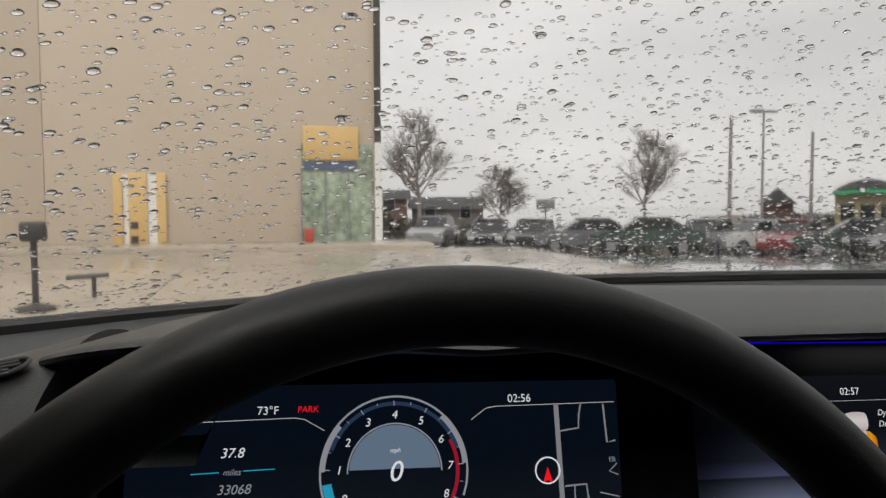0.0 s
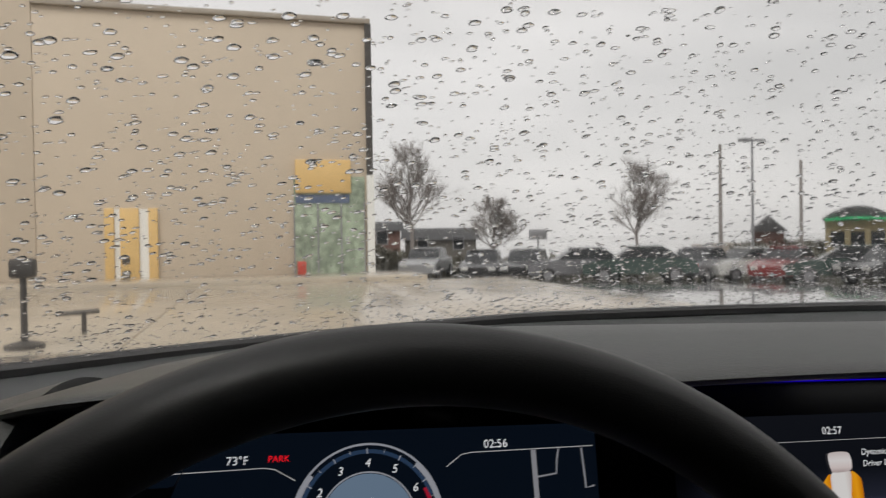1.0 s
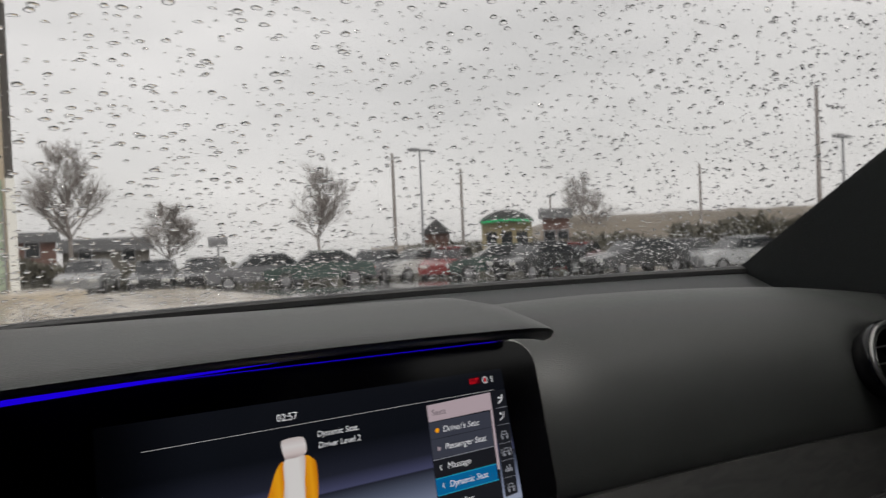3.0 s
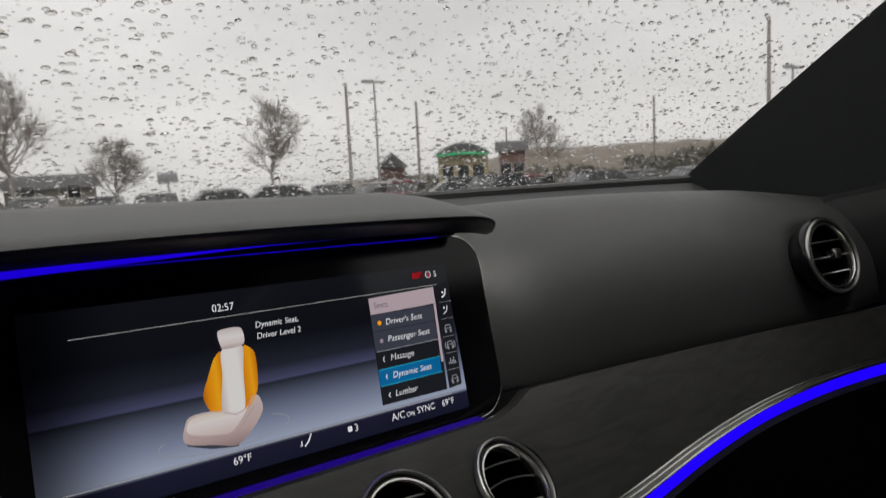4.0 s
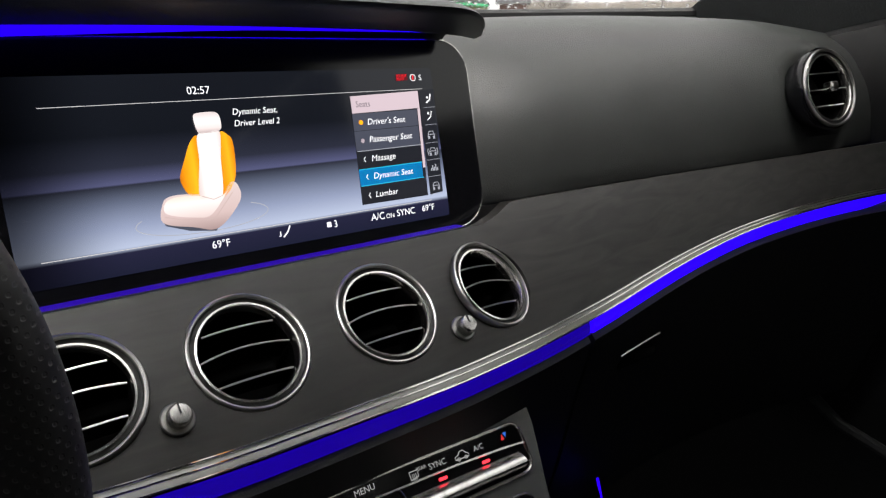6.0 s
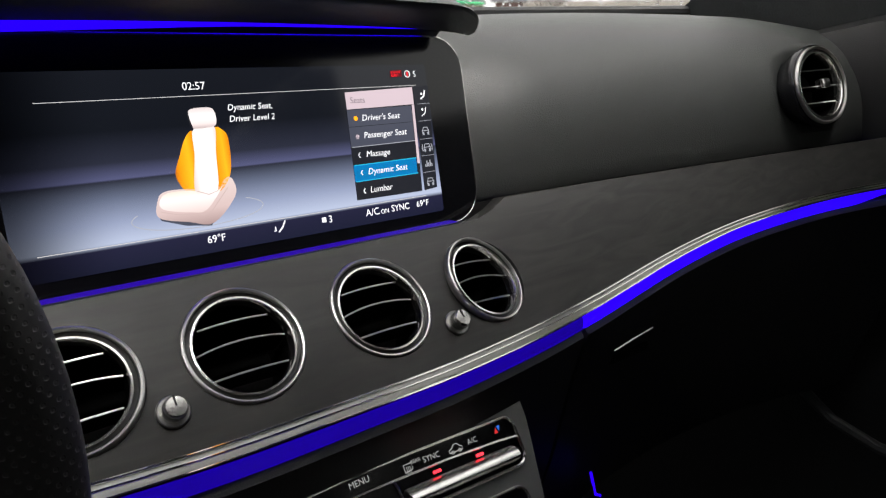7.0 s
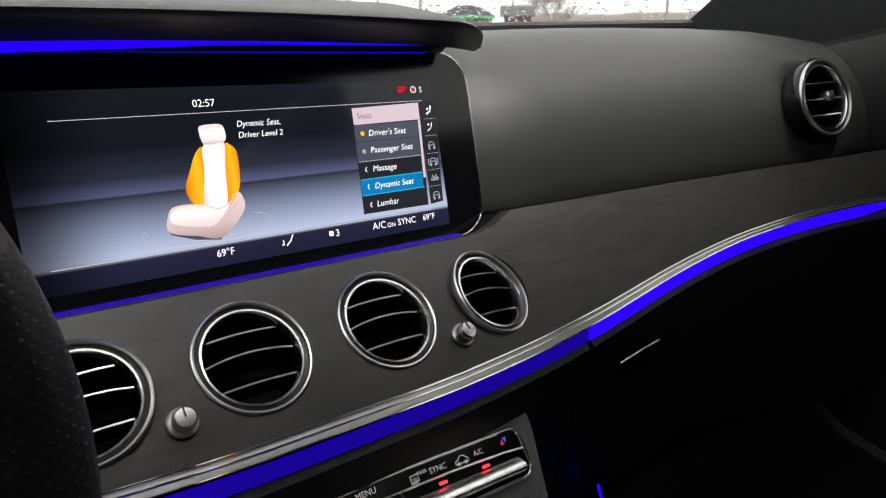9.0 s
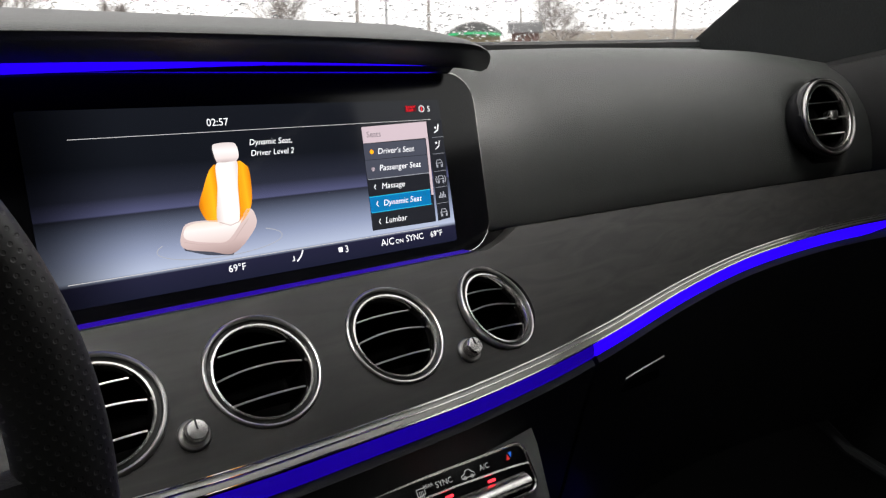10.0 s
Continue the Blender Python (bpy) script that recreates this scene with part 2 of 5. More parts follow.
def base_of(ob):
    return Vector(ob["base"]) if "base" in ob else base_of(ob.parent)


def part(name, bm, material, parent, label="", smooth=True):
    """One mesh object under a thing, or under a part; the bmesh is in the thing's own frame."""
    top = parent if "base" in parent else parent.parent
    bmesh.ops.translate(bm, verts=bm.verts, vec=-base_of(parent))
    bmesh.ops.recalc_face_normals(bm, faces=bm.faces)
    me = bpy.data.meshes.new(name)
    bm.to_mesh(me)
    bm.free()
    if smooth:
        for p in me.polygons:
            p.use_smooth = True
        me.set_sharp_from_angle(angle=radians(38))
    me.materials.append(material)
    ob = new(name, me)
    ob.parent = parent
    return tagged(ob, label)


def whole(name, bm, material, label, category, group="", kind="", where=CAR, smooth=True, origin=(0, 0, 0)):
    """A thing that is one mesh."""
    bmesh.ops.translate(bm, verts=bm.verts, vec=-Vector(origin))
    bmesh.ops.recalc_face_normals(bm, faces=bm.faces)
    me = bpy.data.meshes.new(name)
    bm.to_mesh(me)
    bm.free()
    if smooth:
        for p in me.polygons:
            p.use_smooth = True
        me.set_sharp_from_angle(angle=radians(38))
    me.materials.append(material)
    ob = new(name, me)
    ob.matrix_world = where @ Matrix.Translation(origin)
    return tagged(ob, label, category, group, kind)


def sweep(loops, closed=True, caps=True, bm=None):
    """Skin through a row of loops of points, all of one length."""
    bm = bm or bmesh.new()
    rows = [[bm.verts.new(p) for p in loop] for loop in loops]
    n = len(rows[0])
    for a, b in zip(rows, rows[1:]):
        for i in range(n if closed else n - 1):
            j = (i + 1) % n
            bm.faces.new((a[i], a[j], b[j], b[i]))
    if caps and closed:
        bm.faces.new(rows[0])
        bm.faces.new(rows[-1])
    return bm


def tube(path, radius, n=8, bm=None, flat=1.0, ring=False):
    """A round bar along a path; radius may be one number or one for each point."""
    pts = [Vector(p) for p in path]
    loops = []
    for i, p in enumerate(pts):
        a, b = pts[i - 1] if (i or ring) else pts[0], pts[(i + 1) % len(pts)] if (ring or i + 1 < len(pts)) else pts[-1]
        d = (b - a).normalized()
        s = d.cross(Vector((0, 0, 1)) if abs(d.z) < 0.95 else Vector((0, 1, 0))).normalized()
        u = s.cross(d)
        r = radius[i] if isinstance(radius, (list, tuple)) else radius
        loops.append([p + s * (r * math.cos(2 * math.pi * k / n)) + u * (r * flat * math.sin(2 * math.pi * k / n)) for k in range(n)])
    if ring:
        loops.append(loops[0])
        bm = sweep(loops, caps=False, bm=bm)
        bmesh.ops.remove_doubles(bm, verts=bm.verts, dist=1e-6)
        return bm
    return sweep(loops, bm=bm)


def lathe(profile, m, n=48, bm=None, closed=False):
    """Turn a profile of (radius, height) round the axis of m."""
    loops = []
    for k in range(n + 1):
        c, s = math.cos(2 * math.pi * k / n), math.sin(2 * math.pi * k / n)
        loops.append([m @ Vector((r * c, r * s, h)) for r, h in profile])
    bm = sweep(loops, closed=closed, caps=False, bm=bm)
    bmesh.ops.remove_doubles(bm, verts=bm.verts, dist=1e-6)
    return bm


def block(x0, x1, y0, y1, z0, z1, bevel=0.0, bm=None, m=None):
    bm = bm or bmesh.new()
    g = bmesh.ops.create_cube(bm, size=1.0)
    for v in g["verts"]:
        v.co = Vector(((x0 + x1) / 2 + v.co.x * (x1 - x0), (y0 + y1) / 2 + v.co.y * (y1 - y0), (z0 + z1) / 2 + v.co.z * (z1 - z0)))
    if bevel:
        es = {e for v in g["verts"] for e in v.link_edges}
        g = bmesh.ops.bevel(bm, geom=list(es), offset=bevel, segments=2, affect="EDGES", profile=0.5)
    if m:
        bmesh.ops.transform(bm, matrix=m, verts=bm.verts)
    return bm


def prism(pts, depth, m, bm=None):
    """A flat outline (u, v) in the plane of m, thickened by depth along its normal."""
    bm = bm or bmesh.new()
    a = [bm.verts.new(m @ Vector((u, v, 0))) for u, v in pts]
    b = [bm.verts.new(m @ Vector((u, v, depth))) for u, v in pts]
    n = len(pts)
    bm.faces.new(a[::-1])
    bm.faces.new(b)
    for i in range(n):
        bm.faces.new((a[i], a[(i + 1) % n], b[(i + 1) % n], b[i]))
    return bm


def rounded(x0, x1, z0, z1, r, n=6):
    pts = []
    for cx, cz, a0 in ((x1 - r, z0 + r, -90), (x1 - r, z1 - r, 0), (x0 + r, z1 - r, 90), (x0 + r, z0 + r, 180)):
        for k in range(n + 1):
            a = radians(a0 + 90 * k / n)
            pts.append((cx + r * math.cos(a), cz + r * math.sin(a)))
    return pts


def arc(cx, cz, r, a0, a1, n=24):
    return [(cx + r * math.cos(radians(a0 + (a1 - a0) * k / n)), cz + r * math.sin(radians(a0 + (a1 - a0) * k / n))) for k in range(n + 1)]


def band(pts, w):
    """The outline of a line of width w through points."""
    left, right = [], []
    for i, p in enumerate(pts):
        a, b = pts[max(0, i - 1)], pts[min(len(pts) - 1, i + 1)]
        d = Vector((b[0] - a[0], b[1] - a[1])).normalized()
        left.append((p[0] - d.y * w / 2, p[1] + d.x * w / 2))
        right.append((p[0] + d.y * w / 2, p[1] - d.x * w / 2))
    return left + right[::-1]


def curvy(pts, n=5):
    """A smooth closed outline through a few points."""
    out, c = [], len(pts)
    for i in range(c):
        p0, p1, p2, p3 = (Vector(pts[(i + k) % c]) for k in (-1, 0, 1, 2))
        for k in range(n):
            t = k / n
            q = 0.5 * (2 * p1 + (p2 - p0) * t + (2 * p0 - 5 * p1 + 4 * p2 - p3) * t * t + (3 * p1 - p0 - 3 * p2 + p3) * t ** 3)
            out.append((q.x, q.y))
    return out


def basis(o, u, v):
    u, v = Vector(u).normalized(), Vector(v).normalized()
    n = u.cross(v)
    return Matrix(((u.x, v.x, n.x, o[0]), (u.y, v.y, n.y, o[1]), (u.z, v.z, n.z, o[2]), (0, 0, 0, 1)))


def flat(name, pts, material, parent, layer, plane, label=""):
    return part(name, prism(pts, 0.00015, plane @ Matrix.Translation((0, 0, 0.0004 * layer))), material, parent, label, smooth=False)


def text(body, u, v, size, material, parent, layer, plane, align="LEFT", shear=0.0, squeeze=0.98):
    cu = bpy.data.curves.new("text", "FONT")
    cu.body, cu.size, cu.align_x, cu.shear, cu.extrude = body, size, align, shear, 0.0
    cu.resolution_u = 3
    tmp = bpy.data.objects.new("text", cu)
    me = bpy.data.meshes.new_from_object(tmp)
    bpy.data.objects.remove(tmp)
    bm = bmesh.new()
    bm.from_mesh(me)
    bpy.data.meshes.remove(me)
    bmesh.ops.transform(bm, matrix=plane @ Matrix.Translation((u, v, 0.0004 * layer)) @ Matrix.Diagonal((squeeze, 1, 1, 1)), verts=bm.verts)
    return part("text", bm, material, parent, "", smooth=False)


def lerp_table(table, x):
    xs, ys = zip(*table)
    return float(np.interp(x, xs, ys))


def smooth_table(table, x, h=0.025):
    return sum(lerp_table(table, x + h * k) for k in (-1, -0.5, 0, 0.5, 1)) / 5


# ---------------------------------------------------------------- the dashboard's forms
STRIP_Z = [(0, -0.198), (0.074, -0.198), (0.157, -0.194), (0.216, -0.189), (0.259, -0.182), (0.333, -0.167), (0.404, -0.155), (0.475, -0.1475), (0.54, -0.144), (0.66, -0.144)]


def bend(x):
    return 0.12 * max(0.0, (abs(x) - 0.2) / 0.4) ** 1.5


def trim_y(x, z):
    return -0.048 + 0.6 * (z + 0.15) - bend(x)


def strip_z(x):
    return smooth_table(STRIP_Z, abs(x))


def crease(x):
    x = abs(x)
    return 0.2 - 0.4 * x * x, 0.057 - 0.263 * x * x + 0.158 * x


def driver_drop(x):
    """The dash top falls away towards the driver's door."""
    return 0.25 * max(0.0, -x - 0.42)


def shield_z(x, y):
    return 0.119 + 0.03 * x - 0.26 * (y - 0.3) - 0.17 * x * x - 0.03 * max(0.0, -x - 0.15)


def shield_foot(x):
    return 0.3 - 0.35 * x * x


XS = [-0.64 + 0.02 * k for k in range(65)]


def build_cowl():
    loops = []
    for k in range(61):
        x = -0.78 + 0.026 * k
        yc, zc = crease(max(-0.64, min(0.64, x)))
        zc -= driver_drop(max(-0.64, x))
        yw = shield_foot(x)
        zw = shield_z(x, yw)
        yc = min(yc, yw - 0.05)
        top = [(0.03 if -0.53 < x < 0.18 else yc - 0.032, 0.045 if -0.53 < x < 0.18 else zc - 0.012), (yc - 0.03, zc - 0.010), (yc, zc - 0.004), (yc + 0.012, zc - 0.010), (yc * 0.4 + yw * 0.6, zc * 0.4 + zw * 0.6 - 0.010), (yw, zw - 0.002), (yw + 0.06, zw - 0.019)]
        if x < -0.44:
            top[0], top[1] = (-0.02, -0.03), (yc - 0.03, zc - 0.018)
        if x < -0.40:
            top[2], top[3] = (yc, zc - 0.012), (yc + 0.012, zc - 0.014)
        loops.append([(x, y, z) for y, z in top] + [(x, yw + 0.06, zw - 0.05), (x, 0.03 if x >= -0.44 else 0.0, -0.02)])
    cowl = thing("dashboard_cowl", (0, 0.2, 0), "dark grey plastic cowl panel under the wet windscreen", "dashboard", kind="structure")
    part("panel", sweep(loops), COWL, cowl)
    edge = [(x, shield_foot(x) - 0.004, shield_z(x, shield_foot(x)) - 0.001) for x in [-0.78 + 0.026 * k for k in range(61)]]
    part("seal", tube(edge, 0.0075, 8), BLACK, cowl, "black rubber windscreen seal")


def build_pad(side, x0=0.19):
    loops = []
    xs = [x0 + (0.70 - x0) * k / 64 for k in range(65)]
    for x in xs:
        yc, zc = crease(x)
        zc -= driver_drop(side * x)
        yl = trim_y(min(x, 0.57), -0.098) - 0.010 + 0.018 * max(0, 1 - (x - 0.19) / 0.07) ** 2
        zl = -0.098
        front = []
        for k in range(33):
            a = math.pi / 2 * k / 32
            under = 0.016 * max(0.0, (k / 32 - 0.55) / 0.45) ** 2
            fy, fz = yc - (yc - yl) * math.sin(a) ** 0.82 + under, zl + (zc - zl) * math.cos(a) ** 0.82
            seat = 1 - math.hypot(x - 0.550, (fz + 0.039) * 0.9) / 0.041
            if seat > 0:
                fy = max(fy, fy + (-0.090 - fy) * min(1.0, 2.6 * seat))
            front.append((fy, fz))
        loop = [(yc + 0.02, zc - 0.012), (yc + 0.008, zc - 0.003)] + front + [(yl + 0.019, zl - 0.003), (yl + 0.04, zl - 0.005), (yc, -0.02)]
        loops.append([(side * x, y, z) for y, z in loop])
    return sweep(loops)


def build_dashboard():
    dash = thing("dashboard", (0, 0, -0.2), "black leather and ash-trimmed car dashboard with chrome line", "dashboard", kind="structure")
    part("passenger_pad", build_pad(1), SOFT, dash, "dark grey grained leather pad")
    part("driver_pad", build_pad(-1, 0.505), SOFT, dash, "dark grey grained leather pad")
    # ash trim with round holes for the air vents
    loops = []
    for x in XS:
        lo = strip_z(x) + 0.001
        hi = -0.113 if abs(x) < 0.17 else -0.113 + 0.013 * min(1, (abs(x) - 0.17) / 0.025)
        zs = [lo + (hi - lo) * k / 6 for k in range(7)]
        loops.append([(x, trim_y(x, z), z) for z in zs] + [(x, trim_y(x, z) + 0.012, z) for z in zs[::-1]])
    trim = part("wood_trim", sweep(loops), WOOD, dash, "black open-pore ash trim")
    cut = bmesh.new()
    for x, r, yaw in VENTS:
        m = vent_pose(x, yaw)
        lathe([(0.0, 0.05), (r - 0.001, 0.05), (r - 0.001, -0.05), (0.0, -0.05)], m, 48, cut)
    bmesh.ops.translate(cut, verts=cut.verts, vec=(0, 0, 0.2))
    bmesh.ops.recalc_face_normals(cut, faces=cut.faces)
    cme = bpy.data.meshes.new("cutter")
    cut.to_mesh(cme)
    cut.free()
    cutter = new("cutter", cme)
    cutter.matrix_world = dash.matrix_world
    mod = trim.modifiers.new("holes", "BOOLEAN")
    mod.object, mod.solver = cutter, "EXACT"
    bpy.context.view_layer.update()
    done = bpy.data.meshes.new_from_object(trim.evaluated_get(bpy.context.evaluated_depsgraph_get()))
    trim.modifiers.clear()
    trim.data = done
    bpy.data.objects.remove(cutter)
    # chrome line and the blue light under it, in two lengths with a joint at the glovebox
    def line_point(x, out, down):
        z = strip_z(x)
        s = min(1.0, max(0.0, (x - 0.2) / 0.2))
        down -= s * 0.0034 * min(1.0, max(0.0, down) / 0.008)
        return Vector((x, trim_y(x, z) - out, z - down))
    xs = [-0.62 + 0.02 * k for k in range(62)]
    for out, off, r in ((0.0014, -0.0008, 0.0009), (0.0040, 0.0022, 0.0007), (0.0070, 0.0064, 0.0010)):
        part("chrome_line", tube([line_point(x, out, off) for x in xs], r, 8), BRIGHT, dash, "polished chrome line")
    loops = [[line_point(x, 0.0006, -0.0015), line_point(x, 0.0022, 0.0012), line_point(x, 0.0044, 0.0032), line_point(x, 0.0064, 0.0064), line_point(x, 0.001, 0.0082), line_point(x, -0.006, 0.004)] for x in xs]
    part("chrome_band", sweep(loops), SATIN, dash, "satin chrome band")
    for a, b in ((-0.62, 0.2095), (0.2145, 0.592)):
        run = [a + (b - a) * k / 40 for k in range(41)]
        loops = []
        for x in run:
            w = 1.0 if x < 0.55 else max(0.25, 1 - (x - 0.55) / 0.06)
            loops.append([line_point(x, 0.0062, 0.0080), line_point(x, 0.0066, 0.0082 + 0.004 * w), line_point(x, 0.0048, 0.0085 + 0.0100 * w), line_point(x, 0.0005, 0.0085 + 0.0114 * w), line_point(x, -0.008, 0.009)])
        part("light_strip", sweep(loops), BLUED if b < 0.3 else BLUE, dash, "glowing blue ambient light strip")
    # lower dash and the glovebox
    for a, b, nm in ((-0.62, 0.2095, "lower_panel"), (0.2145, 0.64, "glovebox_lid")):
        loops = []
        for k in range(31):
            x = a + (b - a) * k / 30
            p = line_point(x, 0.0045, 0.0205)
            prof = [(p.y + 0.002, p.z + 0.002), (p.y - 0.001, p.z - 0.004), (p.y + 0.006, p.z - 0.018), (p.y + 0.020, p.z - 0.045), (p.y + 0.055, p.z - 0.12), (p.y + 0.11, p.z - 0.22), (p.y + 0.20, p.z - 0.22), (p.y + 0.10, p.z)]
            loops.append([(x, y, z) for y, z in prof])
        part(nm, sweep(loops), LOWER, dash)
    part("glovebox_handle", tube([(0.262, -0.0622, -0.2405), (0.290, -0.0628, -0.2367), (0.3155, -0.0640, -0.2335)], 0.0009, 6), CHROME, dash, "thin chrome glovebox catch")
    # solid black block painted in for the shade of the catch's hollow
    part("handle_recess", block(0.262, 0.316, -0.0585, -0.045, -0.254, -0.243, 0.003), WELL, dash)
    return dash


# ---------------------------------------------------------------- air vents
VENTS = [(-0.140, 0.0345, -8), (-0.0475, 0.0355, 0), (0.0475, 0.0355, 0), (0.140, 0.0345, 8)]


def vent_pose(x, yaw, z=-0.154, y=None):
    o = (x, trim_y(0 if abs(x) < 0.2 else x, z) if y is None else y, z)
    return basis(o, (1, 0, 0), (0, 0.6, 1)) @ pose(0, 0, 0, 0, yaw, 0)


def build_vent(m, r, name="air_vent", label="round air vent with satin chrome ring and black blades", knob=False):
    base = m.translation
    v = thing(name, base, label, "air vent", "air vents of the dashboard")
    part("outer_ring", lathe([(r - 0.0022, -0.003), (r - 0.0022, 0.0006), (r - 0.0017, 0.0016), (r - 0.0008, 0.0020), (r + 0.0001, 0.0015), (r + 0.0006, 0.0002), (r + 0.0007, -0.002), (r - 0.0004, -0.004)], m, 64, closed=True), RINGM, v, "satin metal outer ring")
    part("dark_collar", lathe([(r - 0.0048, -0.005), (r - 0.0048, -0.0016), (r - 0.0030, -0.0010), (r - 0.0013, 0.0004), (r - 0.0010, -0.004)], m, 64, closed=True), COLLAR, v, "dark satin collar")
    part("inner_ring", lathe([(r - 0.0070, -0.008), (r - 0.0070, -0.0010), (r - 0.0062, 0.0004), (r - 0.0050, 0.0002), (r - 0.0046, -0.0014), (r - 0.0048, -0.006)], m, 64, closed=True), CHROME, v, "satin chrome inner ring")
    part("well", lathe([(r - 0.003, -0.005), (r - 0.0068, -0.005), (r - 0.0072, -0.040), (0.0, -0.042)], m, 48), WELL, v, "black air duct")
    ri = r - 0.0072
    for off, sag in ((0.0155, 0.0), (-0.0005, 0.0), (-0.0165, 0.0)) if knob else ((0.0168, 0.0012), (0.0030, 0.0034), (-0.0148, 0.0008)):
        w = math.sqrt(max(0, ri * ri - off * off)) - 0.0012
        top = [(-w + 2 * w * k / 12, off + sag * (1 - (2 * k / 12 - 1) ** 2) - sag * 0.5) for k in range(13)]
        loops = [[m @ Vector((a, b + 0.0008, -0.0050)), m @ Vector((a, b - 0.0008, -0.0050)), m @ Vector((a, b - 0.0012, -0.026)), m @ Vector((a, b + 0.0008, -0.026))] for a, b in top]
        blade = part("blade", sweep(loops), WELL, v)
        part("blade_edge", tube([m @ Vector((a, b, -0.0048)) for a, b in top], 0.00065, 6), EDGE, blade, "thin chrome blade edge")
    if knob:
        part("slider", block(-0.0055, 0.0055, -0.0050, 0.0050, -0.008, 0.003, 0.0024, m=m @ Matrix.Translation((0.0058, 0.0012, 0))), CHROME, v, "satin metal slider")
    return v


def build_knob(x):
    m = basis((x, trim_y(x, -0.176), -0.176), (1, 0, 0), (0, 0.6, 1))
    k = thing("air_flow_control", m.translation, "small satin metal air flow knob on black ash", "knob", "air flow knobs")
    part("collar", lathe([(0.0, 0.0), (0.0088, 0.0), (0.0090, 0.0015), (0.0082, 0.0022), (0.0, 0.0022)], m, 32), SATIN, k, "satin metal collar")
    part("cap", lathe([(0.0070, 0.002), (0.0064, 0.0075), (0.0061, 0.0092), (0.0052, 0.0102), (0.0, 0.0106)], m, 32), CHROME, k, "brushed metal cap")
    part("pointer", block(-0.0004, 0.0004, 0.0, 0.006, 0.0103, 0.0109, m=m), BLACK, k, "dark pointer line")


def build_demister():
    m = basis((-0.552, -0.043, 0.0165), (1, 0, 0.2), (0, 0.0424, 0.0159))
    g = thing("demister_grille", m.translation, "small slotted demister grille in the dash top", "grille")
    part("frame", tube([m @ Vector((u, v, 0.0006)) for u, v in rounded(-0.034, 0.034, -0.012, 0.012, 0.010)], 0.0011, 6, ring=True), COWL, g)
    # flat black plate, the slots' shade as colour
    part("recess", prism(rounded(-0.034, 0.034, -0.012, 0.012, 0.010), 0.0012, m @ Matrix.Translation((0, 0, -0.0006))), WELL, g, "black plate standing in for a recess's shade")
    for v in (-0.006, 0.0, 0.006):
        w = 0.031 - abs(v) * 0.5
        part("slat", tube([m @ Vector((u, v, 0.0009)) for u in (-w, 0, w)], 0.0010, 6), COWL, g)


# ---------------------------------------------------------------- displays
FACE = basis((0, 0, 0), (1, 0, 0), (0, 0, 1))


